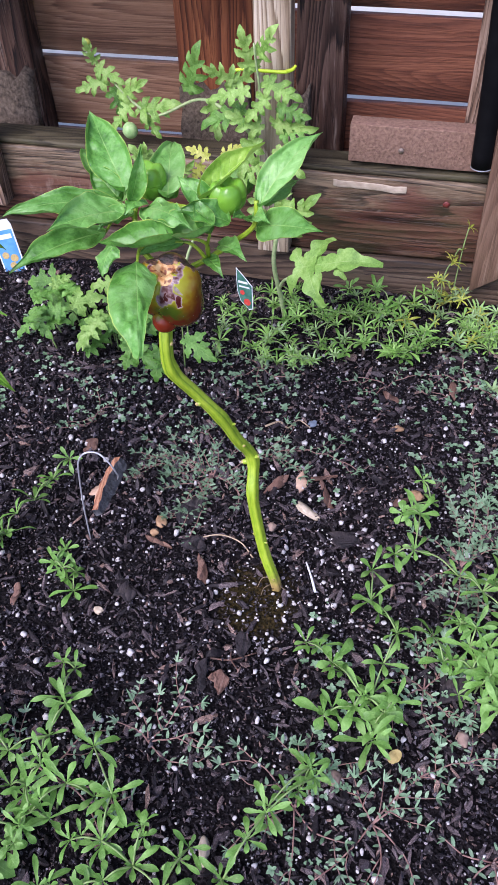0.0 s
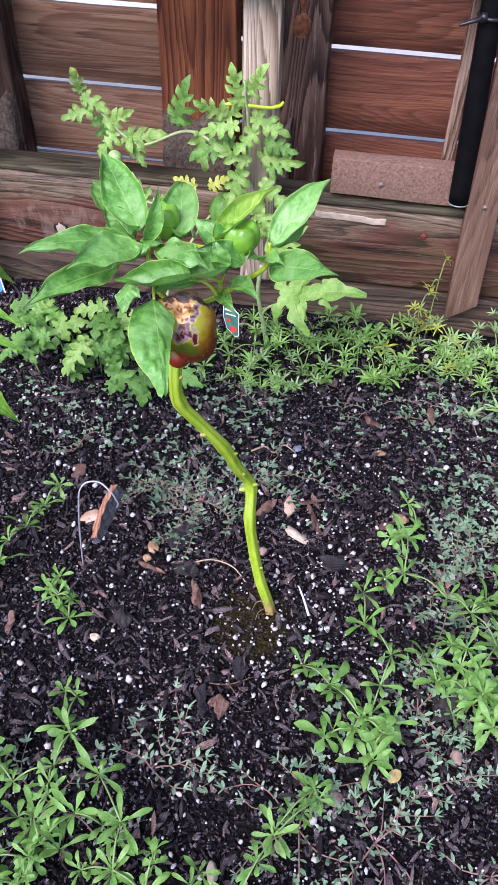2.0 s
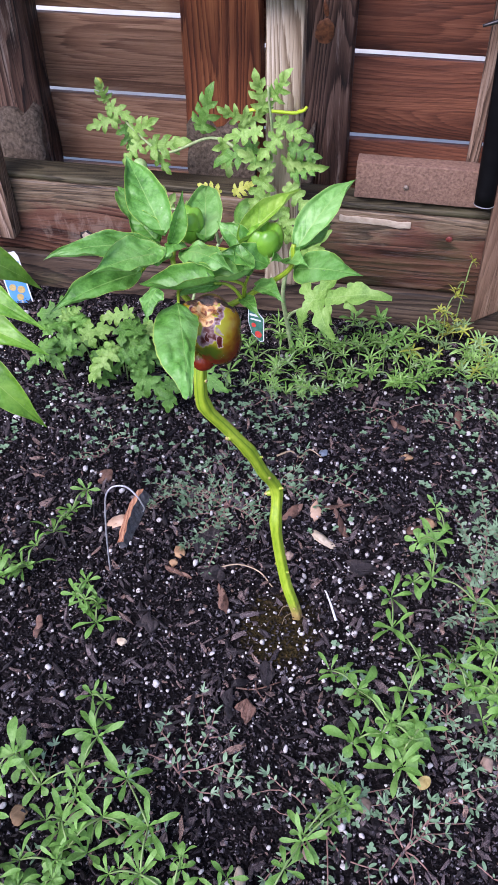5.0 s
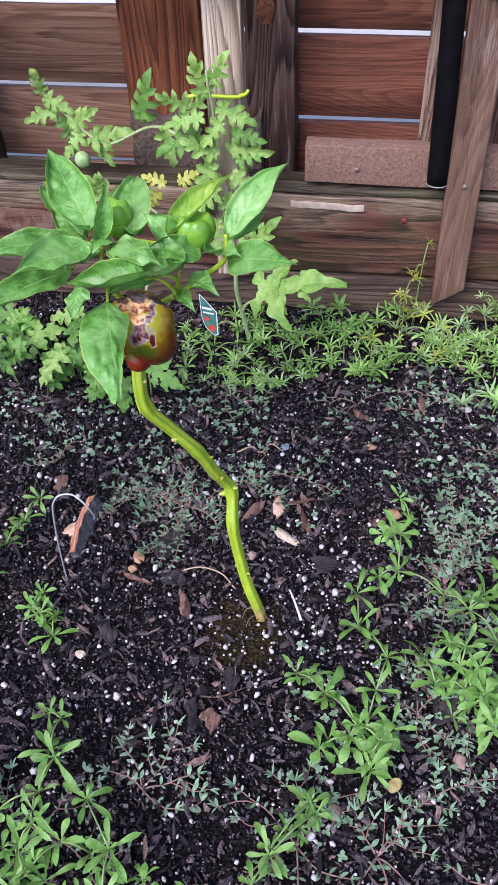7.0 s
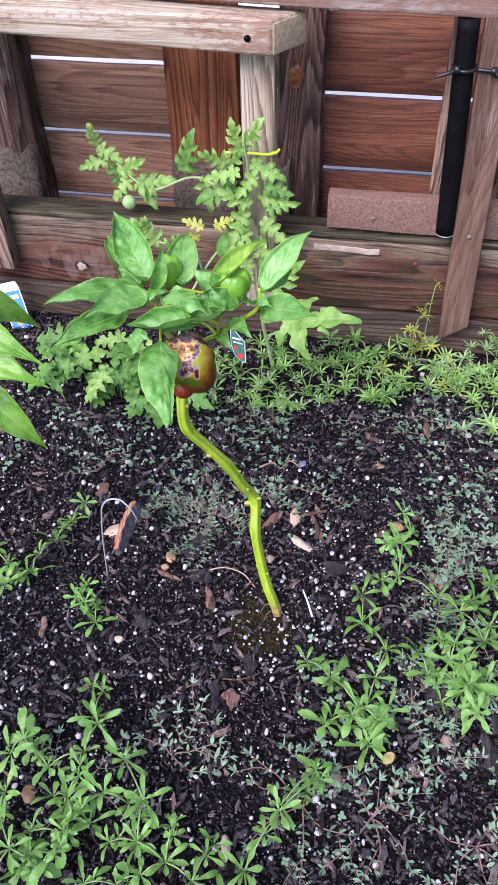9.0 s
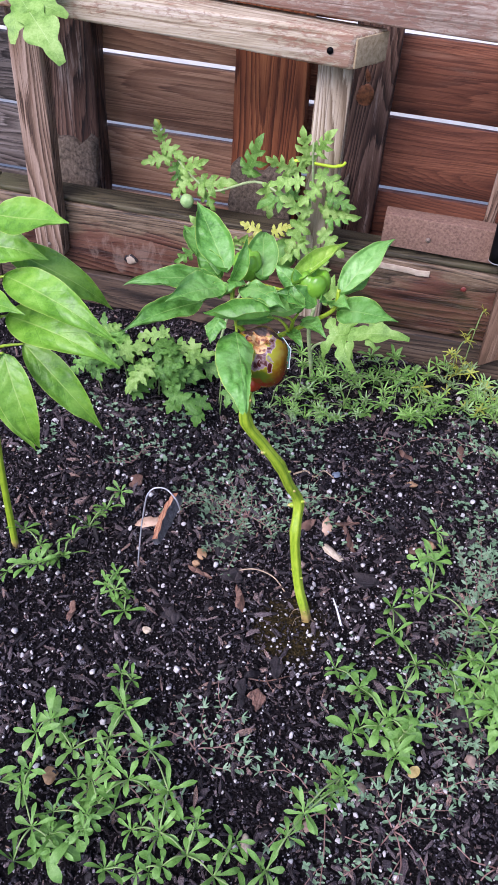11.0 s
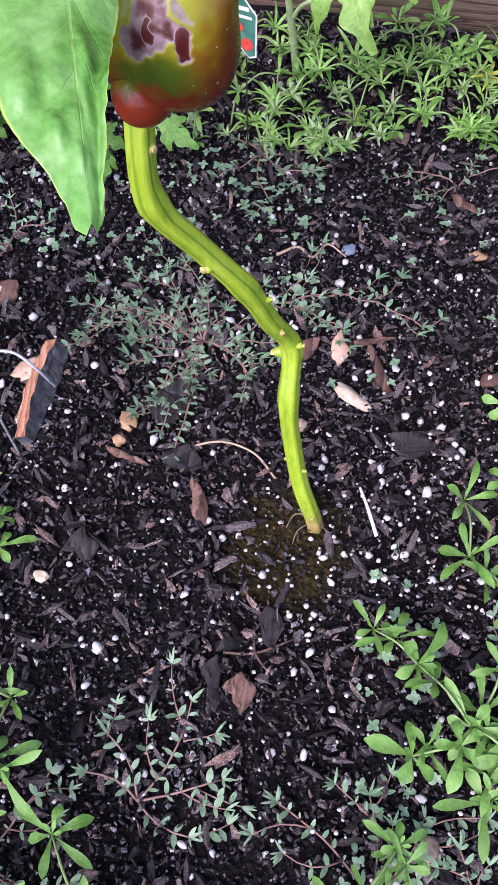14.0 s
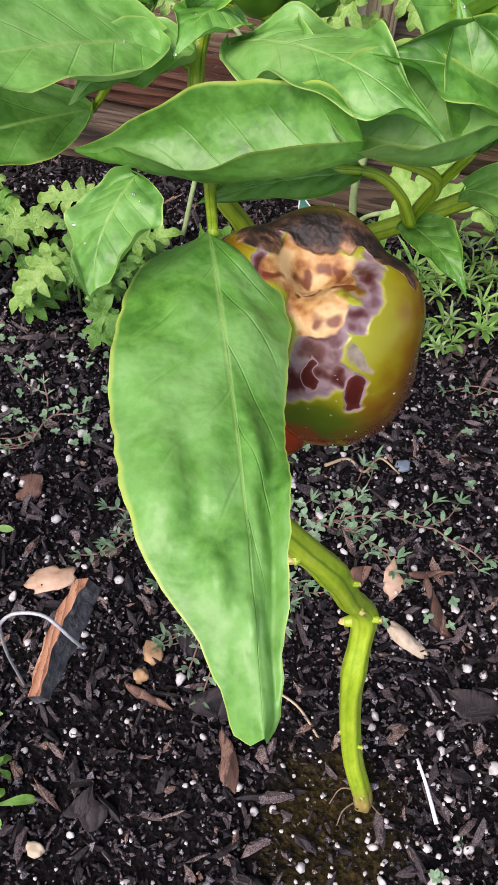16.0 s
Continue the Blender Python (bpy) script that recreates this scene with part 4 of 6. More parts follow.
for at, toward, length, r in (
    ((-0.3105, 0.922, 0.216), (-1, -0.35, -0.1), 0.0135, 0.0046), ((-0.311, 0.92, 0.225), (1, -0.25, 0.6), 0.0125, 0.003), ((-0.323, 0.91, 0.262), (0.6, -0.75, 0.3), 0.0092, 0.0034),
    ((-0.306, 0.897, 0.17), (0.7, -0.7, 0.1), 0.0088, 0.0028), ((-0.292, 0.88, 0.098), (-1, -0.25, 0.3), 0.0098, 0.0022), ((-0.289, 0.877, 0.084), (1, -0.3, 0.35), 0.0095, 0.0022),
    ((-0.364, 0.886, 0.358), (-0.5, -0.8, 0.2), 0.0112, 0.004), ((-0.336, 0.9, 0.305), (1, -0.2, 0.7), 0.0115, 0.002), ((-0.399, 0.874, 0.432), (-0.7, -0.7, 0.1), 0.0105, 0.0036), ((-0.402, 0.878, 0.458), (0.8, -0.6, 0.2), 0.0105, 0.0034),
    ((-0.266, 0.86, 0.022), (0.1, -1, 0.3), 0.0085, 0.0026),
):
    at, toward = Vector(at), Vector(toward).normalized()
    bm = rod([at, at + toward * length * 0.7, at + toward * length], r * 1.25, r * 0.8, sides=9, steps=3)
    for v in bm.verts:
        v.co += Vector((1, 1, 1)) * (0.35 * r * noise.noise(v.co * 420))
    part("leaf_stub", bm, M_STEM, stem, "pruned leaf stub")
    bm = bmesh.new()
    lump(bm, at + toward * (length + 0.0001), (r * 0.72, r * 0.5, r * 0.62), at.z * 40, at.x * 50, 0.7, 2)
    part("cut_end", bm, M_CUTEND, stem, "dry tan cut end")
for line in (((-0.268, 0.852, 0.012), (-0.278, 0.842, 0.012), (-0.281, 0.83, 0.006)), ((-0.266, 0.86, 0.014), (-0.283, 0.858, 0.016), (-0.29, 0.846, 0.005)), ((-0.254, 0.853, 0.008), (-0.247, 0.847, 0.011), (-0.241, 0.85, 0.004))):
    part("surface_root", rod(line, 0.0008, 0.0005, sides=5), M_SURFROOT, stem, "thin pale root")
BRANCHES = (
    ((-0.402, 0.905, 0.53), (-0.415, 0.905, 0.55), (-0.43, 0.908, 0.568), (-0.44, 0.925, 0.595), (-0.438, 0.945, 0.615)),
    ((-0.402, 0.905, 0.53), (-0.38, 0.925, 0.535), (-0.356, 0.928, 0.55), (-0.325, 0.928, 0.575), (-0.3, 0.927, 0.6), (-0.298, 0.93, 0.628)),
    ((-0.44, 0.925, 0.595), (-0.46, 0.935, 0.6), (-0.488, 0.945, 0.56)),
    ((-0.43, 0.908, 0.568), (-0.424, 0.885, 0.578), (-0.416, 0.858, 0.583)),
    ((-0.356, 0.928, 0.55), (-0.352, 0.905, 0.585), (-0.378, 0.89, 0.6)),
    ((-0.356, 0.913, 0.56), (-0.362, 0.908, 0.574), (-0.372, 0.906, 0.582), (-0.386, 0.903, 0.583)),
    ((-0.356, 0.928, 0.55), (-0.352, 0.912, 0.575), (-0.344, 0.9, 0.6)),
    ((-0.438, 0.945, 0.612), (-0.4, 0.945, 0.605), (-0.365, 0.93, 0.612), (-0.33, 0.93, 0.61)),
)
for i, line in enumerate(BRANCHES):
    part("branch", rod(line, 0.0042 if i < 2 else 0.0024, 0.0026 if i < 2 else 0.0016, sides=10), M_STEM, plant)
UP = (0, -0.35, 0.95)
LEAVES = (
    # base, tip, width, face, arch, fold, wave, curl, material
    ((-0.418, 0.860, 0.583), (-0.368, 0.719, 0.577), 0.053, (0.16, -0.1, 1), 0.03, -0.2, 0.03, 0.04, M_LEAF),
    ((-0.452, 0.938, 0.618), (-0.521, 1.026, 0.669), 0.056, (0.25, -0.75, 0.6), 0.03, 0.2, 0.02, 0.0, M_LEAF),
    ((-0.462, 0.945, 0.606), (-0.553, 1.062, 0.610), 0.05, (0.2, -0.5, 0.8), 0.05, 0.2, 0.03, 0.05, M_LEAF),
    ((-0.455, 0.937, 0.598), (-0.577, 0.872, 0.615), 0.05, UP, 0.1, -0.15, 0.025, 0.05, M_LEAF),
    ((-0.455, 0.925, 0.602), (-0.507, 0.842, 0.622), 0.056, (0.1, -0.45, 0.9), 0.05, 0.15, 0.02, 0.05, M_LEAF_COOL),
    ((-0.488, 0.945, 0.56), (-0.572, 0.85, 0.557), 0.048, (0.1, -0.4, 0.9), 0.06, 0.1, 0.025, 0.05, M_LEAF),
    ((-0.376, 0.878, 0.606), (-0.466, 0.876, 0.589), 0.042, (0.0, -0.25, 1.0), -0.1, 0.9, 0.02, 0.0, M_LEAF),
    ((-0.436, 0.848, 0.606), (-0.44, 0.815, 0.588), 0.033, (-0.3, -0.7, 0.5), 0.12, -0.3, 0.04, 0.1, M_LEAF_COOL),
    ((-0.388, 0.893, 0.604), (-0.331, 0.887, 0.619), 0.046, (0.05, -0.4, 0.9), -0.18, 0.85, 0.02, -0.15, M_LEAF_COOL),
    ((-0.295, 0.928, 0.622), (-0.24, 1.0, 0.679), 0.043, (-0.3, -0.75, 0.6), 0.1, 0.18, 0.015, 0.05, M_LEAF_COOL),
    ((-0.294, 0.924, 0.6), (-0.215, 0.868, 0.636), 0.049, (0.0, -0.62, 0.8), 0.07, -0.08, 0.02, 0.0, M_LEAF),
    ((-0.36, 0.921, 0.626), (-0.3, 0.987, 0.666), 0.032, (-0.2, -0.6, 0.75), 0.04, 0.8, 0.02, 0.0, M_LEAF_YOUNG),
    ((-0.403, 0.94, 0.615), (-0.424, 1.034, 0.642), 0.056, (0, -0.75, 0.65), 0.03, 0.12, 0.015, 0.1, M_LEAF_COOL),
    ((-0.442, 0.925, 0.615), (-0.427, 0.94, 0.676), 0.026, (0.5, -0.8, 0.1), 0.08, 0.5, 0.02, 0.0, M_LEAF),
    ((-0.428, 0.925, 0.607), (-0.356, 0.876, 0.621), 0.044, (0.0, -0.3, 0.95), 0.1, -0.25, 0.05, 0.1, M_LEAF_COOL),
    ((-0.325, 0.915, 0.607), (-0.38, 0.896, 0.628), 0.038, (0, -0.5, 0.85), 0.1, 0.2, 0.03, 0.1, M_LEAF),
    ((-0.358, 0.925, 0.552), (-0.331, 0.895, 0.552), 0.022, UP, 0.1, 0.1, 0.03, 0.2, M_LEAF),
    ((-0.29, 0.938, 0.618), (-0.262, 0.99, 0.628), 0.034, (-0.2, -0.6, 0.8), 0.05, 0.2, 0.03, 0.1, M_LEAF_COOL),
    ((-0.376, 0.905, 0.582), (-0.43, 0.889, 0.568), 0.021, (0, -0.5, 0.85), 0.1, 0.2, 0.03, 0.0, M_LEAF),
    ((-0.312, 0.928, 0.605), (-0.318, 0.9, 0.622), 0.024, (0, -0.6, 0.8), 0.05, 0.5, 0.03, 0.0, M_LEAF_COOL),
    ((-0.43, 0.935, 0.612), (-0.44, 0.9, 0.616), 0.03, UP, 0.15, -0.3, 0.02, 0.1, M_LEAF),
    ((-0.44, 0.925, 0.602), (-0.478, 0.9, 0.592), 0.03, UP, 0.1, 0.2, 0.03, 0.1, M_LEAF_COOL),
    ((-0.345, 0.925, 0.617), (-0.388, 0.935, 0.646), 0.034, (0.1, -0.75, 0.6), 0.1, 0.3, 0.03, 0.1, M_LEAF_COOL),
    ((-0.34, 0.922, 0.572), (-0.302, 0.89, 0.58), 0.03, UP, 0.1, 0.2, 0.03, 0.1, M_LEAF_COOL),
    ((-0.342, 0.897, 0.603), (-0.36, 0.91, 0.64), 0.026, (0.15, -0.8, 0.4), 0.06, 0.2, 0.03, 0.1, M_LEAF_COOL),
    ((-0.302, 0.928, 0.608), (-0.278, 0.9, 0.622), 0.03, (0.1, -0.6, 0.8), 0.1, 0.3, 0.03, 0.1, M_LEAF_COOL),
    ((-0.412, 0.925, 0.6), (-0.392, 0.895, 0.616), 0.03, (0.1, -0.7, 0.7), 0.1, 0.3, 0.03, 0.1, M_LEAF_COOL),
    ((-0.462, 0.945, 0.602), (-0.505, 0.965, 0.632), 0.04, (0.2, -0.7, 0.7), 0.1, 0.2, 0.03, 0.1, M_LEAF),
    ((-0.42, 0.955, 0.6), (-0.405, 0.99, 0.61), 0.035, (0.1, -0.5, 0.8), 0.1, 0.2, 0.03, 0.1, M_LEAF_COOL),
)
big_leaves = []
for i, (base, tip, width, face, arch, fold, wave, curl, mat) in enumerate(LEAVES):
    leaf_ob = part("leaf", blade(bmesh.new(), base, tip, width, face, arch, fold, "hanging" if i == 0 else "ovate", wave * (0.35 if i == 0 else 1.4), curl, i * 1.7, 64, 24, 2.2, 0.034 if i == 0 else 0.035 * min(1.0, max(0.1, (math.dist(base, tip) / width - 0.7) / 1.2)), 0.0 if i == 0 else 0.09), mat, plant)
    big_leaves.append(leaf_ob)


def lobed_fruit(name, at, lobes, material, label, parent):
    """A fruit grown together from lobes: its skin runs over the outermost of them, with soft seams between."""
    bm = bmesh.new()
    bmesh.ops.create_icosphere(bm, subdivisions=6, radius=1.0)
    for v in bm.verts:
        d = v.co.normalized()
        out = 0.0
        for c, r in lobes:
            e = Vector((d.x / r[0], d.y / r[1], d.z / r[2]))
            g = Vector((c[0] / r[0], c[1] / r[1], c[2] / r[2]))
            qa, qb, qc = e.dot(e), e.dot(g), g.dot(g) - 1.0
            root = qb * qb - qa * qc
            if root > 0:
                out += max(0.0, (qb + math.sqrt(root)) / qa) ** 26
        r = out ** (1 / 26) * (1 + 0.012 * noise.noise(d * 3.0))
        v.co = d * r
        v.co.z -= 0.011 * math.exp(-((v.co.x ** 2 + v.co.y ** 2) / 0.012 ** 2)) * (v.co.z > 0)
    ob = finish(new(name, bpy.data.meshes.new(name)), bm, material, True)
    ob.matrix_basis = pose(*at)
    hang(ob, parent)
    return tagged(ob, label)


fruit = lobed_fruit("pepper", (-0.383, 0.860, 0.5435), (
    ((0.0105, -0.005, 0.002), (0.0275, 0.026, 0.0375)),
    ((0.0165, -0.003, -0.007), (0.0215, 0.022, 0.0285)),
    ((0.0185, 0.001, 0.017), (0.0185, 0.02, 0.02)),
    ((-0.0155, 0.0, 0.006), (0.0265, 0.026, 0.034)),
    ((0.0, 0.012, 0.005), (0.027, 0.024, 0.039)),
    ((-0.005, -0.013, -0.028), (0.0145, 0.0145, 0.014)),
), M_PEPPER, "ripening brown-red bell pepper with a rotten tan and purple scar", plant)
rng = random.Random(3)
drops = bmesh.new()
for v in rng.sample([v for v in fruit.data.vertices if v.normal.y < 0.35 and v.co.z < 0.02], 120):
    bmesh.ops.create_icosphere(drops, subdivisions=1, radius=rng.uniform(0.0002, 0.00042), matrix=fruit.matrix_basis @ Matrix.Translation(v.co + Vector((rng.uniform(-0.002, 0.002), 0, rng.uniform(-0.002, 0.002))) * 0.6))
M_WATER = Mat("water_drop")
M_WATER.b.inputs["Transmission Weight"].default_value = 0.85
M_WATER.b.inputs["IOR"].default_value = 1.33
M_WATER = M_WATER.done((0.95, 0.97, 0.93), 0.02)
tagged(part("water_drops", drops, M_WATER, fruit, "fine clear water drops"), kind="stuff")
for at, w, h in (((-0.428, 0.955, 0.628), 0.0088, 0.0225), ((-0.332, 0.936, 0.629), 0.0098, 0.0205)):
    four = tuple(((w * 0.8 * math.cos(a), w * 0.8 * math.sin(a), 0.0), (w * 1.45, w * 1.45, h)) for a in (0.5, 2.1, 3.7, 5.2))
    lobed_fruit("green_pepper", at, four, M_GREENFRUIT, "small unripe green pepper", plant)

# ---- the neighbouring pepper plant ----
near = thing("pepper_plant", "leafy bright green pepper plant", "plant", (-0.82, 0.86, 0.0))
part("stem", rod([(-0.82, 0.86, -0.02), (-0.815, 0.862, 0.2), (-0.8, 0.86, 0.4), (-0.79, 0.86, 0.62)], 0.007, 0.004, sides=10), M_STEM, near)
NEAR_LEAVES = (
    ((-0.74, 0.86, 0.69), (-0.625, 0.82, 0.725), 0.055, -0.05),
    ((-0.75, 0.88, 0.63), (-0.606, 0.912, 0.545), 0.05, 0.1),
    ((-0.74, 0.86, 0.60), (-0.56, 0.80, 0.575), 0.055, 0.1),
    ((-0.735, 0.84, 0.55), (-0.56, 0.795, 0.542), 0.058, 0.1),
    ((-0.74, 0.82, 0.50), (-0.685, 0.78, 0.36), 0.052, 0.12),
    ((-0.73, 0.86, 0.49), (-0.607, 0.838, 0.372), 0.05, 0.1),
    ((-0.78, 0.86, 0.64), (-0.68, 0.87, 0.635), 0.055, 0.08),
    ((-0.78, 0.84, 0.56), (-0.685, 0.79, 0.60), 0.045, 0.08),
    ((-0.79, 0.85, 0.46), (-0.705, 0.80, 0.335), 0.045, 0.1),
    ((-0.80, 0.84, 0.60), (-0.90, 0.80, 0.60), 0.055, 0.1),
    ((-0.80, 0.84, 0.48), (-0.92, 0.82, 0.45), 0.055, 0.1),
    ((-0.79, 0.86, 0.62), (-0.83, 0.93, 0.70), 0.05, 0.1),
)
for i, (base, tip, width, arch) in enumerate(NEAR_LEAVES):
    leaf_ob = part("leaf", blade(bmesh.new(), base, tip, width * 1.08, (0.1, -0.55, 0.8), arch, 0.12, "ovate", 0.015, 0.1, i * 2.3, 48, 16, 2.2, 0.035, 0.05), M_LEAF_NEAR, near)
    part("petiole", rod([(-0.8, 0.86, base[2] - 0.03), ((base[0] - 0.8) / 2, base[1], base[2] - 0.012), base], 0.003, 0.0018, sides=7), M_STEM, leaf_ob)
    big_leaves.append(leaf_ob)

rng = random.Random(21)
bm = bmesh.new()
bmesh.ops.create_icosphere(bm, subdivisions=2, radius=1.0)
drop_mesh = finish(new("water_drop", bpy.data.meshes.new("water_drop")), bm, M_WATER, True)
bpy.data.objects.remove(drop_mesh)
drop_mesh = bpy.data.meshes["water_drop"]
for leaf_ob in big_leaves:
    if rng.random() < 0.35 or len(leaf_ob.data.vertices) < 200:
        continue
    for v in rng.sample(list(leaf_ob.data.vertices), 4):
        up = v.normal if v.normal.z > 0 else -v.normal
        size = rng.uniform(0.0003, 0.0006)
        drop = new("water_drop", drop_mesh)
        drop.matrix_basis = Matrix.Translation(v.co + up * 0.0003) @ up.to_track_quat("Z", "Y").to_matrix().to_4x4() @ Matrix.Diagonal((size, size, size * 0.5, 1))
        hang(drop, leaf_ob)

# ---- watermelon vines ----
LOBES = ((0.62, 0, 0.4, 0.2), (0.55, 46, 0.27, 0.16), (0.55, -46, 0.27, 0.16), (0.32, 62, 0.34, 0.17), (0.32, -62, 0.34, 0.17), (0.12, 84, 0.34, 0.18), (0.12, -84, 0.34, 0.18), (0.05, 130, 0.2, 0.14), (0.05, -130, 0.2, 0.14))


DEEP = ((0.36, 0, 0.64, 0.21), (0.52, 50, 0.27, 0.12), (0.52, -50, 0.27, 0.12), (0.12, 58, 0.48, 0.19), (0.12, -58, 0.44, 0.19), (0.3, 88, 0.3, 0.12), (0.3, -88, 0.3, 0.12), (0.06, 118, 0.36, 0.16), (0.06, -118, 0.36, 0.16))


def melon_leaf(base, tip, up, seed, fine=1.0, rounded=False, lobes=None):
    """A deeply cut melon leaf: lobes spread from the midrib, each scalloped and with its own vein."""
    bm = bmesh.new()
    base, tip = Vector(base), Vector(tip)
    f = tip - base
    L = f.length
    f.normalize()
    n = Vector(up)
    n = (n - f * n.dot(f)).normalized()
    s = f.cross(n)
    rng = random.Random(int(seed * 10) + 7)
    nl = int(16 * fine)
    blade(bm, base, base + f * (0.62 * L), 0.2 * L, n, 0.05, 0.05, "round", 0.02, 0.0, seed, nl, 4)
    for start, turn, length, width in lobes or LOBES if rounded else ((0.42, 0, 0.58, 0.25), (0.38, 44, 0.42, 0.18), (0.38, -44, 0.42, 0.18), (0.14, 72, 0.46, 0.21), (0.14, -72, 0.46, 0.21), (0.07, 125, 0.24, 0.15), (0.07, -125, 0.24, 0.15)):
        a = radians(turn + rng.uniform(-8, 8))
        d = f * math.cos(a) + s * math.sin(a)
        q = base + f * (start * L) + n * rng.uniform(0.002, 0.012) * L
        ln = length * L * rng.uniform(0.85, 1.12)
        blade(bm, q, q + d * ln + n * rng.uniform(-0.12, 0.04) * ln, width * L * rng.uniform(0.9, 1.15), n, 0.08 if rounded else 0.06, 0.3 if rounded else 0.12, "scallop" if rounded and not lobes else "cut", 0.02, 0.25 if rounded else 0.1, seed + turn, nl, 4)
    return bm


vine = thing("watermelon_vine", "young watermelon vine climbing a stake", "plant", (-0.61, 1.5, 0.03))
for line in (
    [(-0.61, 1.5, 0.03), (-0.585, 1.52, 0.16), (-0.52, 1.545, 0.28), (-0.455, 1.545, 0.36), (-0.43, 1.53, 0.46), (-0.435, 1.51, 0.58)],
    [(-0.44, 1.54, 0.40), (-0.5, 1.56, 0.44), (-0.56, 1.58, 0.45), (-0.66, 1.62, 0.395), (-0.72, 1.64, 0.415), (-0.79, 1.66, 0.475)],
    [(-0.54, 1.54, 0.25), (-0.54, 1.51, 0.3), (-0.56, 1.5, 0.33), (-0.63, 1.5, 0.34)],
):
    part("tendril", rod(line, 0.0035, 0.002, sides=8), M_VINE, vine, "hairy pale green runner")
MELON = (
    (-0.79, 1.655, 0.475, 0.04, 100), (-0.785, 1.655, 0.465, 0.05, -20), (-0.77, 1.65, 0.445, 0.055, 200), (-0.755, 1.65, 0.43, 0.055, -70), (-0.74, 1.645, 0.42, 0.06, 30), (-0.72, 1.64, 0.405, 0.055, 230), (-0.70, 1.635, 0.4, 0.075, 10), (-0.69, 1.63, 0.395, 0.05, -50), (-0.575, 1.575, 0.47, 0.075, 70),
    (-0.53, 1.565, 0.455, 0.06, -80), (-0.49, 1.55, 0.485, 0.06, 40), (-0.445, 1.525, 0.535, 0.06, 100), (-0.42, 1.53, 0.51, 0.06, -20), (-0.46, 1.53, 0.46, 0.07, 200),
    (-0.405, 1.53, 0.44, 0.065, 0), (-0.44, 1.52, 0.41, 0.07, 250), (-0.4, 1.53, 0.39, 0.06, -40), (-0.415, 1.53, 0.345, 0.06, 290), (-0.395, 1.525, 0.47, 0.05, -10),
    (-0.625, 1.5, 0.34, 0.065, 130), (-0.6, 1.5, 0.33, 0.055, 40), (-0.47, 1.51, 0.52, 0.05, 160), (-0.435, 1.52, 0.3, 0.06, 270), (-0.66, 1.5, 0.32, 0.05, 220),
    (-0.425, 1.515, 0.56, 0.05, 60), (-0.45, 1.51, 0.5, 0.055, 190), (-0.43, 1.52, 0.43, 0.06, 150), (-0.415, 1.52, 0.49, 0.05, 230), (-0.39, 1.53, 0.42, 0.05, 20), (-0.43, 1.515, 0.37, 0.06, 230), (-0.4, 1.52, 0.33, 0.055, -60), (-0.65, 1.5, 0.35, 0.045, 80),
)
for i, (x, y, z, size, turn) in enumerate(MELON):
    a = radians(turn)
    part("leaf", melon_leaf((x, y, z), (x + 1.18 * size * math.cos(a), y - 0.014, z + 1.18 * size * math.sin(a)), (0.55 * math.sin(i * 2.3), -0.9, 0.45 + 0.5 * math.cos(2 * i)), i, 0.8, True), (M_MELON_LEAF, M_MELON_DARK)[i % 5 == 3], vine)
for i, (x, y, z, turn) in enumerate(((-0.53, 1.52, 0.37, 160), (-0.5, 1.52, 0.375, 30), (-0.545, 1.525, 0.35, 240))):
    a = radians(turn)
    part("leaf", melon_leaf((x, y, z), (x + 0.045 * math.cos(a), y, z + 0.045 * math.sin(a)), (0, -0.9, 0.5), i, 0.8, True), M_MELON_YELLOW, vine, "yellowing leaf")
bm = bmesh.new()
lump(bm, (-0.722, 1.625, 0.358), (0.0155, 0.0155, 0.0165), 2, 0, 0.05, 3)
part("melon", bm, M_MELON, vine, "tiny round pale green melon")
bm = bmesh.new()
lump(bm, (-0.801, 1.663, 0.508), (0.007, 0.007, 0.008), 2, 0, 0.3, 2)
part("bud", bm, M_BUD, vine, "yellow flower bud")
bm = bmesh.new()
lump(bm, (-0.478, 1.545, 0.315), (0.03, 0.028, 0.034), 5, 0, 0.05, 3)
part("melon", bm, M_MELON_DARK, vine, "green striped melon")

bush = thing("watermelon_plant", "low watermelon plant with lobed grey-green leaves", "plant", (-0.76, 1.34, 0.02))
random.seed(5)
for i in range(38):
    x, y = -0.885 + 0.25 * random.random(), 1.285 + 0.165 * random.random()
    z = 0.05 + 0.07 * random.random()
    a = random.random() * 6.283
    size = 0.06 + 0.03 * random.random()
    leaf_ob = part("leaf", melon_leaf((x, y, z), (x + size * math.cos(a), y + size * math.sin(a) * 0.7, z - 0.015 + 0.03 * math.sin(a)), (0.6 * math.cos(3 * i), -0.55 + 0.4 * math.sin(5 * i), 0.75), i, 1.0, i % 3 != 0), (M_MELON_DARK, M_MELON_DARK, M_MELON_DARK, M_MELON_LEAF)[i % 4], bush)
    part("petiole", rod([(x + 0.2 * (-0.76 - x), y + 0.05, gz(x, y + 0.05)), (x + 0.1 * (-0.76 - x), y + 0.035, z * 0.75), (x, y, z)], 0.0018, 0.0011, sides=6), M_WEED_STEM, leaf_ob)

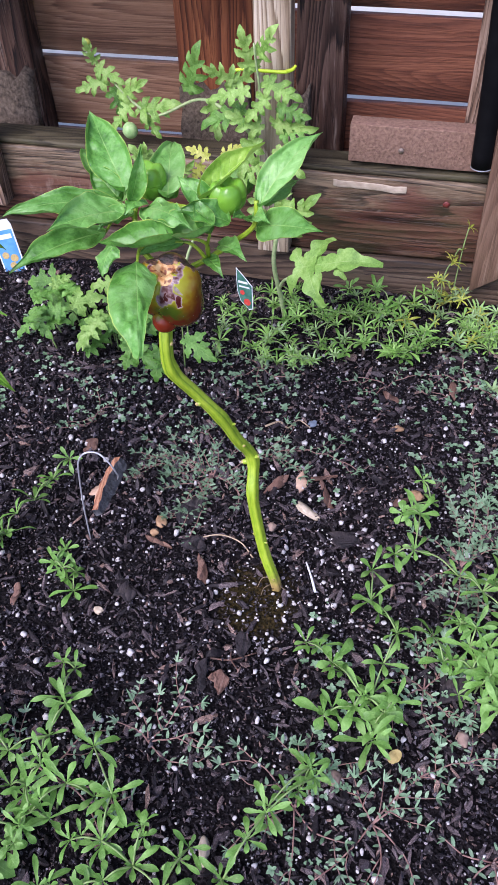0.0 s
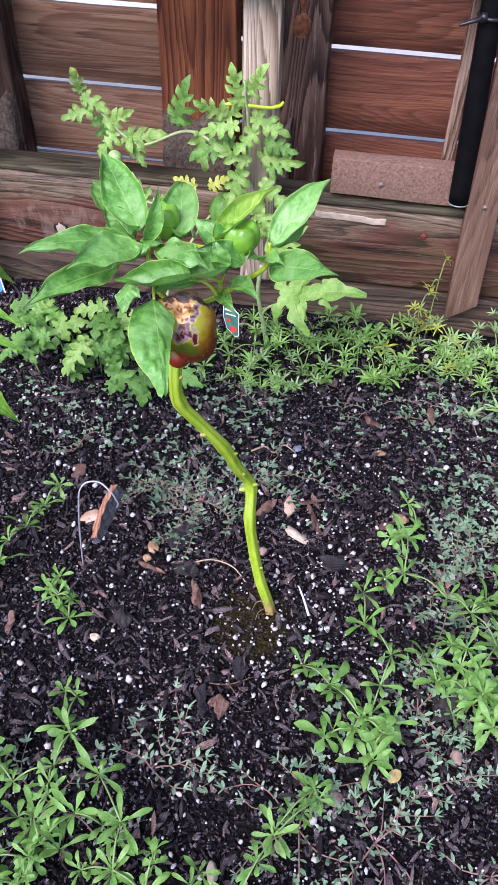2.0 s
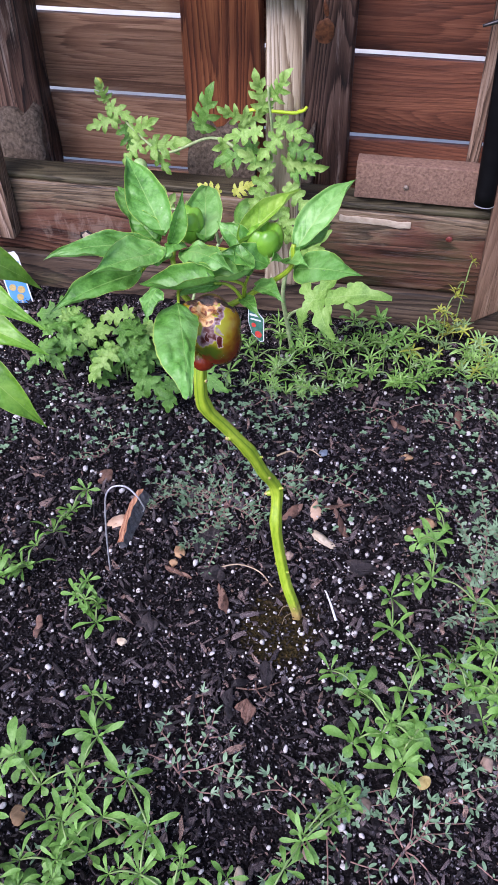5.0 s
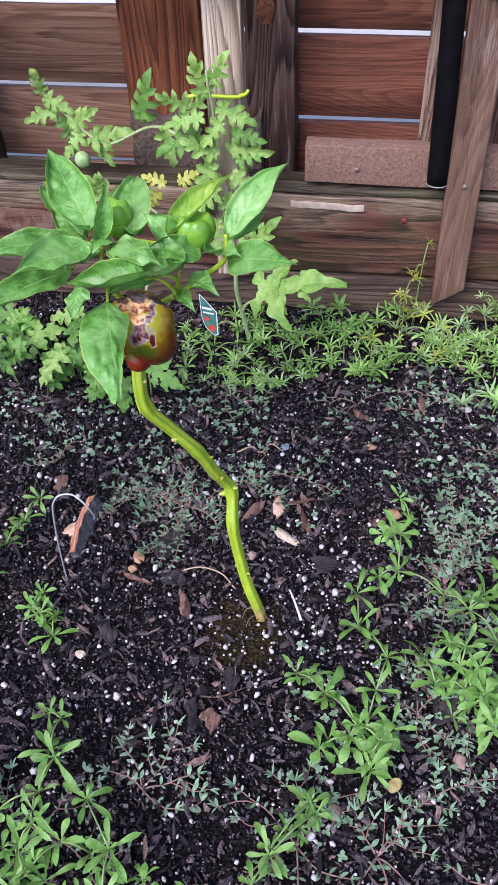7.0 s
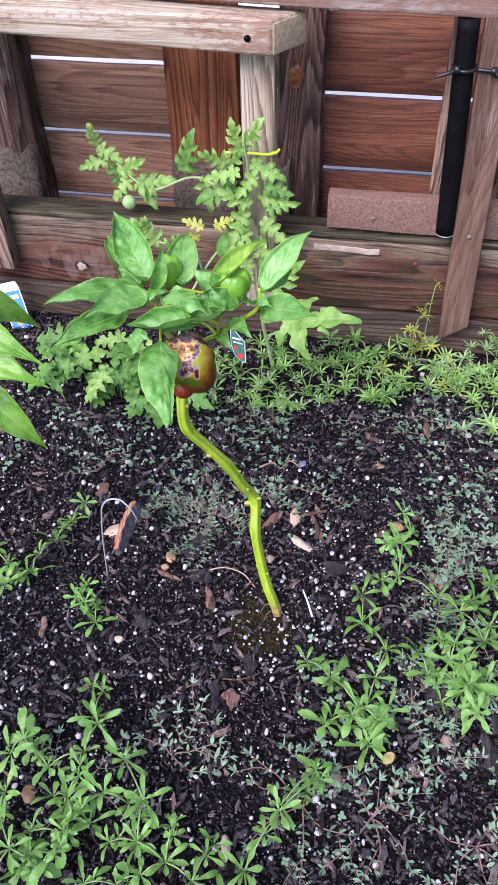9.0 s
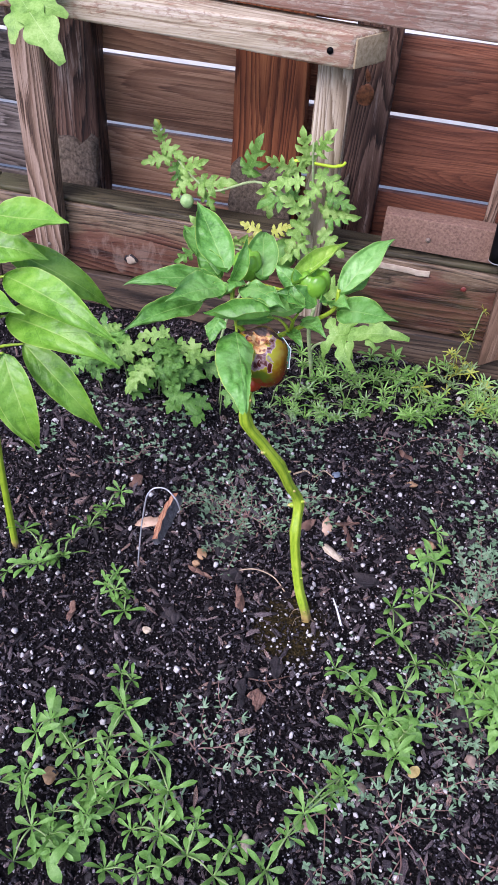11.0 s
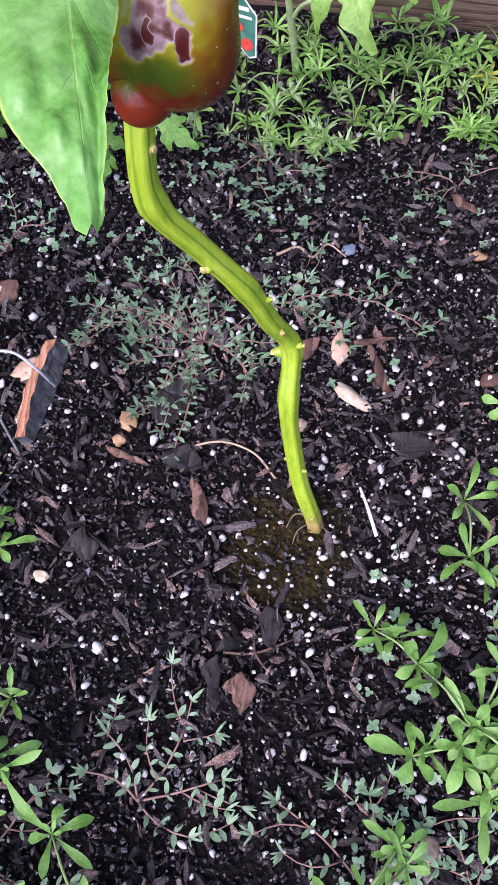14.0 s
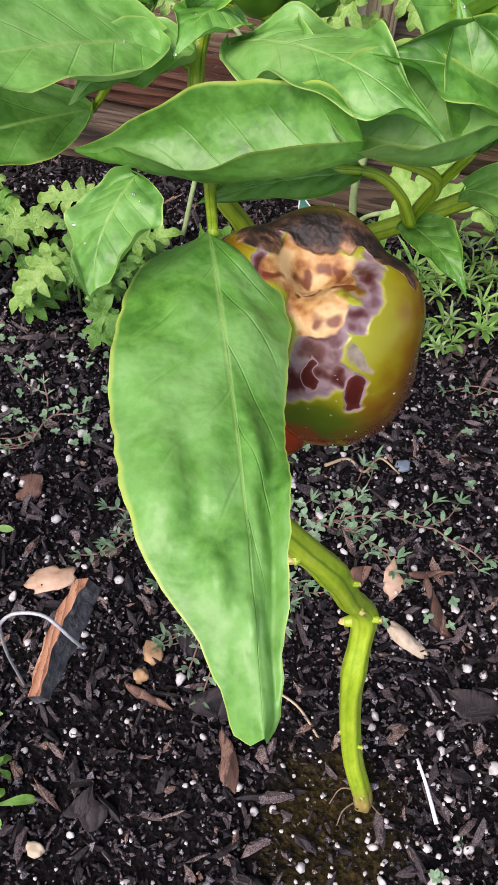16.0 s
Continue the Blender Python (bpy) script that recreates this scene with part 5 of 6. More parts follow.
for x, y, z, dx, dz, size in ((-0.545, 1.34, 0.14, 0.7, 0.7, 0.1), (-0.535, 1.31, 0.1, 1.0, -0.35, 0.09), (-0.585, 1.29, 0.085, -0.1, -1.0, 0.095), (-0.64, 1.29, 0.085, -0.3, -0.9, 0.085), (-0.53, 1.33, 0.17, 0.5, 0.9, 0.08)):
    tip = (x + size * 0.7 * dx, y - 0.3 * size, z + size * 0.7 * dz)
    leaf_ob = part("leaf", melon_leaf((x, y, z), tip, (0.1, -0.85, 0.5), size * 90, 1.3), M_MELON_DARK, bush)
    part("petiole", rod([(x - 0.02, y + 0.03, gz(x, y + 0.03)), (x - 0.015, y + 0.025, z * 0.7), (x, y, z)], 0.0018, 0.0012, sides=6), M_WEED_STEM, leaf_ob)

melon2 = thing("watermelon_seedling", "watermelon seedling with a broad lobed leaf", "plant", (-0.375, 1.497, 0.03))
part("stem", rod([(-0.372, 1.495, 0.015), (-0.382, 1.48, 0.1), (-0.392, 1.46, 0.19), (-0.385, 1.45, 0.26)], 0.0055, 0.004, sides=9), M_VINE, melon2)
part("petiole", rod([(-0.386, 1.476, 0.12), (-0.372, 1.46, 0.155), (-0.345, 1.44, 0.185), (-0.335, 1.43, 0.21)], 0.003, 0.0025, sides=8), M_VINE, melon2)
part("leaf", melon_leaf((-0.335, 1.43, 0.21), (-0.2, 1.385, 0.272), (0.1, -0.6, 0.78), 1, 1.6, True, DEEP), M_MELON_LEAF, melon2)
part("leaf", melon_leaf((-0.365, 1.44, 0.285), (-0.31, 1.43, 0.36), (0.1, -0.75, 0.65), 2, 1.2, True), M_MELON_LEAF, melon2)

high = thing("watermelon_leaf_vine", "broad melon leaf hanging from the trellis beam", "plant", (-1.0, 1.45, 0.78))
part("leaf", melon_leaf((-1.03, 1.5, 0.80), (-0.885, 1.38, 0.72), (0.2, -0.7, 0.6), 1, 1.5), M_MELON_LEAF, high)
part("tendril", rod([(-1.09, 1.53, 0.786), (-1.06, 1.52, 0.80), (-1.03, 1.5, 0.80)], 0.002, 0.002, sides=7), M_VINE, high)

flower = thing("melon_flower", "yellow melon flower on a thin hanging string", "flower", (0.13, 1.6, 0.43))
bm = bmesh.new()
for i in range(5):
    a = i * 1.2566
    blade(bm, (0.125, 1.59, 0.437), (0.125 + 0.022 * math.cos(a), 1.582, 0.437 + 0.012 * math.sin(a)), 0.02, (0, -0.9, 0.4), 0.1, 0.2, "round", 0.02, 0, i, 6, 4)
part("petals", bm, M_PETAL, flower, "yellow petals")
part("leaf", melon_leaf((0.115, 1.592, 0.44), (0.072, 1.58, 0.468), (0, -0.8, 0.5), 1, 0.8), M_MELON_DARK, flower)
part("stalk", rod([(0.125, 1.59, 0.437), (0.11, 1.594, 0.445), (0.1, 1.61, 0.42), (0.1, 1.618, 0.402)], 0.0018, sides=6), M_VINE, flower)
part("string", rod([(0.125, 1.592, 0.44), (0.122, 1.592, 0.5), (0.123, 1.58, 0.60), (0.123, 1.581, 0.784)], 0.0009, sides=5), M_STRAW, flower, "thin pale string")

# ---- ties, tags, wire and loose bits ----
bm = bmesh.new()
loop = [(-0.465, 1.60, 0.512), (-0.462, 1.572, 0.514), (-0.427, 1.570, 0.513), (-0.392, 1.572, 0.513), (-0.388, 1.60, 0.512)]
tube(bm, loop, 0.0032, 0.0032, 7)
tube(bm, [(-0.392, 1.574, 0.513), (-0.38, 1.568, 0.519), (-0.374, 1.566, 0.527)], 0.0032, 0.0026, 7)
tube(bm, [(-0.465, 1.575, 0.513), (-0.488, 1.57, 0.51)], 0.0032, 0.0028, 7)
solo("plant_tie", bm, M_LIMETIE, "lime-yellow plant tie round a pale stake", "plant tie")


def tag_plate(bm, bottom, top, width, thick, face, point=0.25, outline=None, lift=0.0):
    b, t = Vector(bottom), Vector(top)
    f = (t - b).normalized()
    n = Vector(face)
    n = (n - f * n.dot(f)).normalized()
    s = f.cross(n)
    length = (t - b).length
    outline = outline or [(-0.5, point), (0, 0.0), (0.5, point), (0.5, 0.94), (0.4, 1.0), (-0.4, 1.0), (-0.5, 0.94)]
    loops = [[bm.verts.new(b + s * (u * width) + f * (v * length) + n * (k * thick + lift)) for u, v in outline] for k in (0.5, -0.5)]
    bm.faces.new(loops[0])
    bm.faces.new(loops[1][::-1])
    for i in range(len(outline)):
        j = (i + 1) % len(outline)
        bm.faces.new((loops[0][j], loops[0][i], loops[1][i], loops[1][j]))
    return b, f, s, n, length


def plant_tag(label, bottom, top, width, face, panel, dots, bars, point=0.25, outline=None):
    ob = thing("plant_tag", label, "plant tag", bottom, "plant tags")
    bm = bmesh.new()
    b, f, s, n, length = tag_plate(bm, bottom, top, width, 0.0012, face, point, outline)
    card = part("card", bm, M_TAG, ob, smooth=False)
    turn = Matrix((s, n, f)).transposed().to_4x4()

    def slab(name, u, v, w, h, lift, mat, lab=""):
        bm = bmesh.new()
        bmesh.ops.create_cube(bm, size=1.0, matrix=Matrix.Translation(b + s * (u * width) + f * (v * length) + n * lift) @ turn @ Matrix.Diagonal((w * width, 0.0006, h * length, 1)))
        part(name, bm, mat, card, lab, smooth=False)

    if outline:
        bm = bmesh.new()
        tag_plate(bm, bottom, top, width, 0.0006, face, point, [(u * 0.9, 0.5 + (v - 0.5) * 0.95) for u, v in outline], 0.0009)
        part("printed_panel", bm, panel, card, smooth=False)
    else:
        slab("printed_panel", 0, 0.54 + 0.16 * point, 0.88, 0.9 - 1.12 * point, 0.0009, panel)
    for u, v, r, mat in dots:
        bm = bmesh.new()
        bmesh.ops.create_cone(bm, cap_ends=True, segments=14, radius1=r, radius2=r, depth=0.0006, matrix=Matrix.Translation(b + s * (u * width) + f * (v * length) + n * 0.0016) @ turn @ pose(0, 0, 0, 90))
        part("printed_fruit", bm, mat, card, smooth=False)
    for u, v, w, h in bars:
        slab("printed_line", u, v, w, h, 0.0015, M_TAG)
    return ob


plant_tag("white plant tag with a blue picture panel", (-1.0, 1.53, -0.05), (-1.041, 1.564, 0.156), 0.05, (0.25, -0.9, 0.3), M_TAGBLUE, ((-0.2, 0.62, 0.008, M_TAGTAN), (0.15, 0.58, 0.009, M_TAGTAN), (0.0, 0.5, 0.008, M_TAGTAN)), ((0, 0.82, 0.7, 0.05), (0, 0.36, 0.7, 0.03)))
tag2 = plant_tag("green and white plant tag with red fruit", (-0.426, 1.362, 0.15), (-0.429, 1.366, 0.236), 0.034, (-0.28, -0.94, 0.15), M_TAGGREEN, ((0.14, 0.2, 0.0075, M_TAGRED), (-0.14, 0.42, 0.005, M_TAGRED)), ((-0.08, 0.68, 0.6, 0.05), (0.0, 0.57, 0.66, 0.035)), 0.03, [(-0.48, 1.0), (-0.5, 0.45), (-0.3, 0.18), (0.22, 0.0), (0.47, 0.04), (0.5, 0.62), (-0.06, 0.85)])
part("spike", rod([(-0.42, 1.366, 0.0), (-0.424, 1.3635, 0.17)], 0.0009, 0.0009, sides=6), M_CHIP_DARK, tag2, "thin dark wire spike")

bm = rod([(-0.221, 0.898, gz(-0.221, 0.898) + 0.017), (-0.21, 0.876, gz(-0.21, 0.876) + 0.014), (-0.198, 0.85, gz(-0.198, 0.85) + 0.011)], 0.0013, 0.0021, sides=6)
solo("broken_label", bm, M_TAG, "white plastic label stick lying on the soil", "label stick")

marker = thing("wire_marker", "bent galvanised wire stake with a hanging bark tag", "plant marker", (-0.6, 0.9, 0.0))
part("wire", rod([(-0.588, 0.884, -0.03), (-0.578, 0.872, 0.05), (-0.563, 0.856, 0.15), (-0.551, 0.847, 0.22), (-0.544, 0.844, 0.248), (-0.533, 0.847, 0.262), (-0.515, 0.85, 0.262), (-0.498, 0.846, 0.248), (-0.493, 0.848, 0.23)], 0.00125, sides=8), M_STEEL, marker, "bent galvanised wire")
tag3 = bmesh.new()
line = [(-0.522, 0.915, 0.182), (-0.528, 0.89, 0.176), (-0.531, 0.86, 0.168), (-0.53, 0.828, 0.157)]
pts = curve_points(line, 4)
rows = []
for i, p in enumerate(pts):
    t = i / (len(pts) - 1)
    deep = 0.023 * (0.45 + 0.55 * math.sin(math.pi * min(1, 0.15 + 0.85 * t)))
    w = 0.0045 + 0.001 * math.sin(i * 2.1)
    rows.append([tag3.verts.new(p + Vector(o)) for o in ((-w, 0, 0), (w, 0.002, 0.002), (w + deep * 0.45, 0.004, -deep), (-w + deep * 0.45, 0.0, -deep - 0.003))])
for a, b in zip(rows, rows[1:]):
    for j in range(4):
        tag3.faces.new((a[j], a[(j + 1) % 4], b[(j + 1) % 4], b[j]))
tag3.faces.new(rows[0][::-1])
tag3.faces.new(rows[-1])
bmesh.ops.recalc_face_normals(tag3, faces=list(tag3.faces))
bark = part("bark_tag", tag3, M_BARKEDGE, marker, "charred bark tag with a brown cut edge", smooth=False)
bark.data.materials.append(M_BARKDARK)
for f in bark.data.polygons:
    if f.normal.x > 0.3 or f.normal.z < -0.4:
        f.material_index = 1
part("hook", rod([(-0.493, 0.848, 0.23), (-0.4935, 0.853, 0.216), (-0.5, 0.862, 0.198)], 0.0012, sides=6), M_STEEL, marker)


def stone(name, x, y, sx, sy, sz, turn, mat, label, category="stone"):
    bm = bmesh.new()
    lump(bm, (x, y, gz(x, y) + sz * 0.6 + 0.005), (sx, sy, sz), x * 31 + y * 17, radians(turn), 0.38, 3)
    for v in bm.verts:
        v.co += Vector((1, 1, 0.6)) * (0.12 * min(sx, sy) * noise.noise(v.co * 260))
    solo(name, bm, mat, label, category)


stone("dead_leaf", -0.6, 0.985, 0.026, 0.015, 0.004, 25, M_DRYLEAF, "tan oval dry leaf on dark soil", "dead leaf")
stone("stone", -0.24, 1.013, 0.024, 0.0085, 0.0045, -24, M_STONE_WHITE, "long cream stone on dark soil")
stone("stone", -0.06, 1.085, 0.014, 0.009, 0.007, -35, M_STONE_ORANGE, "orange-brown stone beside green weeds")
stone("stone", -0.268, 1.222, 0.009, 0.008, 0.003, 20, M_STONE_BLUE, "flat blue-grey slate chip on soil")
stone("stone", -0.108, 1.243, 0.011, 0.007, 0.005, -10, M_STONE_ORANGE, "small orange pebble on soil")
stone("stone", -0.478, 0.938, 0.009, 0.011, 0.004, 40, M_STONE_ORANGE, "small ochre pebble on soil")
stone("stone", -0.482, 0.912, 0.007, 0.007, 0.005, 0, M_STONE_ORANGE, "round ochre pebble on soil")
stone("stone", -0.522, 0.752, 0.008, 0.006, 0.004, 0, M_STONE_WHITE, "pale pebble on dark mulch")
stone("stone", -0.292, 0.968, 0.007, 0.007, 0.005, 0, M_STONE_PINK, "reddish pebble beside a stem")
solo("dead_leaf", blade(bmesh.new(), (-0.06, 0.602, 0.035), (-0.046, 0.617, 0.04), 0.016, (0, -0.2, 1), 0.02, 0.2, "round", 0.05, 0.0, 1, 12, 8), M_DEADLEAF, "yellowed round leaf caught on weeds", "dead leaf")
stone("stone", 0.035, 0.665, 0.009, 0.011, 0.006, 0, M_STONE_PINK, "pinkish-brown stone on soil")
stone("stone", -0.125, 0.575, 0.009, 0.011, 0.005, 0, M_STONE_PINK, "pinkish pebble among spurge")
stone("stone", -0.19, 0.505, 0.008, 0.009, 0.005, 0, M_STONE_PINK, "pinkish pebble under weeds")
stone("stone", -0.27, 0.455, 0.007, 0.018, 0.006, 10, M_STONE_WHITE, "long pale stone among weeds")
stone("stone", -0.13, 1.205, 0.005, 0.005, 0.004, 0, M_PERLITE, "white pebble on dark soil")
stone("stone", -0.575, 0.475, 0.011, 0.012, 0.004, 0, M_STONE_ORANGE, "curled brown leaf under weeds", "dead leaf")


def chip(x, y, length, width, thick, turn, mat, label, tilt=6):
    bm = bmesh.new()
    bmesh.ops.create_cube(bm, size=1.0)
    bmesh.ops.subdivide_edges(bm, edges=list(bm.edges), cuts=6, use_grid_fill=True)
    m = pose(x, y, gz(x, y) + thick * 0.5 + 0.005, tilt, 4, turn)
    for v in bm.verts:
        c = Vector((v.co.x * width * (1.15 - 0.8 * abs(2 * v.co.y) ** 2.5 + 0.3 * math.sin(5 * v.co.y + 40 * x)) + 0.12 * width * math.sin(7 * v.co.y + 60 * y), v.co.y * length * (1 + 0.25 * v.co.x), v.co.z * thick * (1.2 - abs(2 * v.co.x) ** 3 * 0.6)))
        c += Vector((width * 0.25, length * 0.06, thick * 0.4)) * noise.noise(c * 90 + Vector((x * 9, y * 9, 0)))
        v.co = m @ c
    solo("bark_chip", bm, mat, label, "bark chip", "bark chips on the soil", smooth=False)


for x, y, length, width, turn, mat, label in (
    (-0.308, 0.676, 0.034, 0.02, 15, M_CHIP_RED, "broad reddish bark chip on dark soil"),
    (-0.385, 0.86, 0.05, 0.013, 25, M_CHIP_RED, "long reddish bark chip on dark soil"),
    (-0.262, 1.075, 0.042, 0.015, 5, M_DRYLEAF, "curled pale dry leaf on dark soil"),
    (-0.215, 1.055, 0.06, 0.012, 28, M_CHIP_RED, "long brown bark sliver on dark soil"),
    (-0.305, 1.06, 0.05, 0.014, -35, M_CHIP_RED, "rusty brown bark sliver on dark soil"),
    (-0.225, 1.09, 0.045, 0.006, -75, M_CHIP_RED, "thin rusty wood splinter on dark soil"),
    (-0.17, 0.962, 0.028, 0.042, 0, M_CHIP_DARK, "flat glossy black bark chip"),
    (-0.49, 0.79, 0.03, 0.024, 40, M_CHIP_DARK, "dark purple-black bark chip"),
    (-0.66, 1.08, 0.032, 0.024, 0, M_CHIP_RED, "red-brown bark chip on dark soil"),
    (-0.44, 0.985, 0.075, 0.014, -55, M_CHIP_DARK, "long dark bark sliver on dark soil"),
    (-0.41, 0.905, 0.032, 0.03, 10, M_CHIP_DARK, "black bark lump on dark soil"),
    (-0.44, 0.965, 0.04, 0.035, 30, M_CHIP_DARK, "black bark lump on dark soil"),
    (-0.47, 0.895, 0.045, 0.006, 80, M_CHIP_RED, "thin orange wood splinter on dark soil"),
    (-0.66, 0.75, 0.035, 0.012, 10, M_CHIP_RED, "reddish bark chip on dark soil"),
    (-0.085, 1.065, 0.03, 0.012, -60, M_CHIP_RED, "rusty bark chip beside an orange stone"),
    (0.02, 0.735, 0.05, 0.025, -40, M_CHIP_DARK, "dark bark slab on dark soil"),
    (0.1, 0.66, 0.06, 0.02, 15, M_CHIP_DARK, "dark bark slab on dark soil"),
    (0.13, 0.69, 0.075, 0.018, 50, M_CHIP_DARK, "long dark bark slab on soil"),
    (-0.335, 0.68, 0.045, 0.016, 12, M_CHIP_DARK, "dark brown bark sliver on dark soil"),
    (-0.29, 0.74, 0.04, 0.018, 20, M_CHIP_DARK, "dark bark chip on dark soil"),
    (-0.1, 0.9, 0.03, 0.014, -50, M_CHIP_DARK, "dark bark chip on dark soil"),
    (-0.13, 1.32, 0.04, 0.012, 60, M_CHIP_RED, "reddish bark chip on dark soil"),
    (-0.015, 1.36, 0.04, 0.01, 10, M_CHIP_RED, "brown bark sliver on dark soil"),
):
    chip(x, y, length, width, 0.006, turn, mat, label)

bm = rod([(x, y, gz(x, y) + h) for x, y, h in ((-0.425, 0.905, 0.004), (-0.4, 0.922, 0.007), (-0.37, 0.93, 0.009), (-0.335, 0.922, 0.008), (-0.308, 0.898, 0.003))], 0.0013, sides=5)
solo("dry_root", bm, M_STRAW, "thin pale dry root on the soil", "root")
bm = rod([(x, y, gz(x, y) + 0.006) for x, y in ((-0.33, 0.71), (-0.3, 0.715), (-0.265, 0.735))], 0.0015, 0.001, sides=5)
tube(bm, [(-0.305, 0.74, gz(-0.305, 0.74) + 0.004), (-0.3, 0.715, gz(-0.3, 0.715) + 0.007), (-0.285, 0.7, gz(-0.285, 0.7) + 0.004)], 0.0013, 0.001, 5)
solo("twig", bm, M_CHIP_RED, "forked thin brown twig on soil", "twig")
bm = rod([(x, y, gz(x, y) + 0.006) for x, y in ((-0.355, 1.2), (-0.33, 1.215), (-0.31, 1.2), (-0.295, 1.225), (-0.27, 1.21))], 0.0022, 0.0012, sides=5)
solo("twig", bm, M_STRAW, "curled pale dry stalk on soil", "twig")

# ---- weeds ----
def whorl_mesh(name, count, length, width, shape, rise, seed, mat):
    rng = random.Random(seed)
    bm = bmesh.new()
    for i in range(count):
        a = 6.283 * (i + 0.25 * rng.random()) / count
        L = length * (0.5 + 0.65 * rng.random())
        r = rise + 0.5 * (rng.random() - 0.5)
        blade(bm, (0.0015 * math.cos(a), 0.0015 * math.sin(a), 0), (L * math.cos(a), L * math.sin(a), L * r), width * (0.8 + 0.4 * rng.random()), (0, 0, 1), 0.1 * rng.random(), 0.25, shape, 0.0, 0.15, i, 9, 2)
    for i in range(3):
        a, L = 6.283 * rng.random(), length * 0.28
        blade(bm, (0, 0, 0.001), (L * math.cos(a), L * math.sin(a), L * 0.9), width * 0.45, (0, 0, 1), 0.0, 0.3, shape, 0, 0, i, 4, 2)
    me = bpy.data.meshes.new(name)
    bm.to_mesh(me)
    bm.free()
    me.materials.append(mat)
    me.shade_smooth()
    return me


BROAD = [whorl_mesh("leaf_whorl", n, L, w, "spoon", r, s, M_WEED) for n, L, w, r, s in ((5, 0.041, 0.0096, 0.2, 1), (6, 0.042, 0.0108, 0.1, 2), (6, 0.034, 0.0082, 0.3, 3), (5, 0.028, 0.0068, 0.45, 4), (5, 0.046, 0.0128, 0.05, 5), (5, 0.039, 0.0092, 0.4, 6))]
NARROW = [whorl_mesh("leaf_whorl", n, L, w, sh, r, q, m) for n, L, w, r, q, m, sh in ((7, 0.032, 0.0046, 0.4, 11, M_WEED_LIME, "linear"), (7, 0.026, 0.0046, 0.6, 12, M_WEED_PALE, "linear"), (6, 0.034, 0.0056, 0.25, 13, M_WEED_LIME, "spoon"), (7, 0.028, 0.0042, 0.7, 14, M_WEED_LIME, "linear"))]
GOLD = [whorl_mesh("leaf_whorl", 6, 0.03, 0.006, "linear", 0.3, 21, M_WEED_GOLD), whorl_mesh("leaf_whorl", 7, 0.026, 0.0055, "linear", 0.5, 22, M_WEED_GOLD)]


def weed(label, base, heads, kinds, height, seed, size=1.0, name="weed", spread=0.018, more=0):
    """A weed with whorled leaves: its stems fork from head to head, each head a ring of leaves."""
    rng = random.Random(seed)
    bx, by = base
    heads = list(heads) + [(hx + rng.uniform(-0.035, 0.035), hy + rng.uniform(-0.035, 0.035)) for hx, hy in heads for _ in range(more)]
    ob = thing(name, label, "weed", (bx, by, gz(bx, by)), "weeds in the bed")
    done = [Vector((bx, by, gz(bx, by) - 0.004))]
    for hx, hy in sorted(heads, key=lambda h: (h[0] - bx) ** 2 + (h[1] - by) ** 2):
        p = Vector((hx, hy, gz(hx, hy) + height * (0.7 + 0.6 * rng.random())))
        q = min(done, key=lambda d: (d - p).length)
        mid = (p + q) / 2 + Vector((0, 0, 0.008 + 0.1 * (p - q).length))
        part("stem", rod([q, mid, p], 0.0015, 0.0010, sides=5, steps=4), M_WEED_STEM, ob)
        done.append(p)
        extra = Vector((rng.uniform(-spread, spread), rng.uniform(-spread, spread), -0.012))
        if rng.random() < (0.2 if more else 0.45):
            small = new("leaf_whorl", rng.choice(kinds))
            small.matrix_basis = Matrix.Translation(q.lerp(p, 0.62) + Vector((0, 0, 0.006)) + extra * 0.3) @ Euler((rng.uniform(-0.5, 0.5), rng.uniform(-0.5, 0.5), rng.random() * 6.28)).to_matrix().to_4x4() @ Matrix.Scale(size * rng.uniform(0.55, 0.8), 4)
            hang(small, ob)
        leaf = new("leaf_whorl", rng.choice(kinds))
        s = size * (0.62 + 0.5 * rng.random())
        leaf.matrix_basis = Matrix.Translation(p) @ Euler((rng.uniform(-0.45, 0.45) + 0.2, rng.uniform(-0.45, 0.45), rng.random() * 6.28)).to_matrix().to_4x4() @ Matrix.Scale(s, 4)
        hang(leaf, ob)
    return ob


weed("whorled bright green weed with forking stems", (-0.74, 0.84), ((-0.76, 0.85), (-0.76, 0.80), (-0.71, 0.88), (-0.69, 0.91), (-0.67, 0.95), (-0.66, 1.0), (-0.71, 0.84), (-0.74, 0.80), (-0.79, 0.78), (-0.8, 0.87)), BROAD[:3], 0.045, 1, 1.05)
weed("small green weed seedling on bare soil", (-0.59, 0.795), ((-0.606, 0.838), (-0.574, 0.8), (-0.598, 0.802), (-0.57, 0.772), (-0.615, 0.81)), BROAD[:2] + BROAD[3:5], 0.022, 2, 0.76, spread=0.03)
weed("dense whorled bright green weed with forking stems", (-0.47, 0.46), ((-0.502, 0.63), (-0.489, 0.573), (-0.501, 0.533), (-0.549, 0.506), (-0.589, 0.527), (-0.448, 0.474), (-0.477, 0.432), (-0.492, 0.419), (-0.495, 0.39), (-0.531, 0.368), (-0.535, 0.411), (-0.52, 0.46), (-0.49, 0.49)), BROAD, 0.055, 3, 1.0, more=1)
weed("dense whorled bright green weed with forking stems", (-0.38, 0.43), ((-0.438, 0.533), (-0.391, 0.478), (-0.425, 0.419), (-0.387, 0.426), (-0.341, 0.451), (-0.343, 0.41), (-0.283, 0.445), (-0.37, 0.385), (-0.3, 0.39), (-0.33, 0.35), (-0.4, 0.37), (-0.25, 0.37), (-0.44, 0.36)), BROAD, 0.055, 4, 1.08)
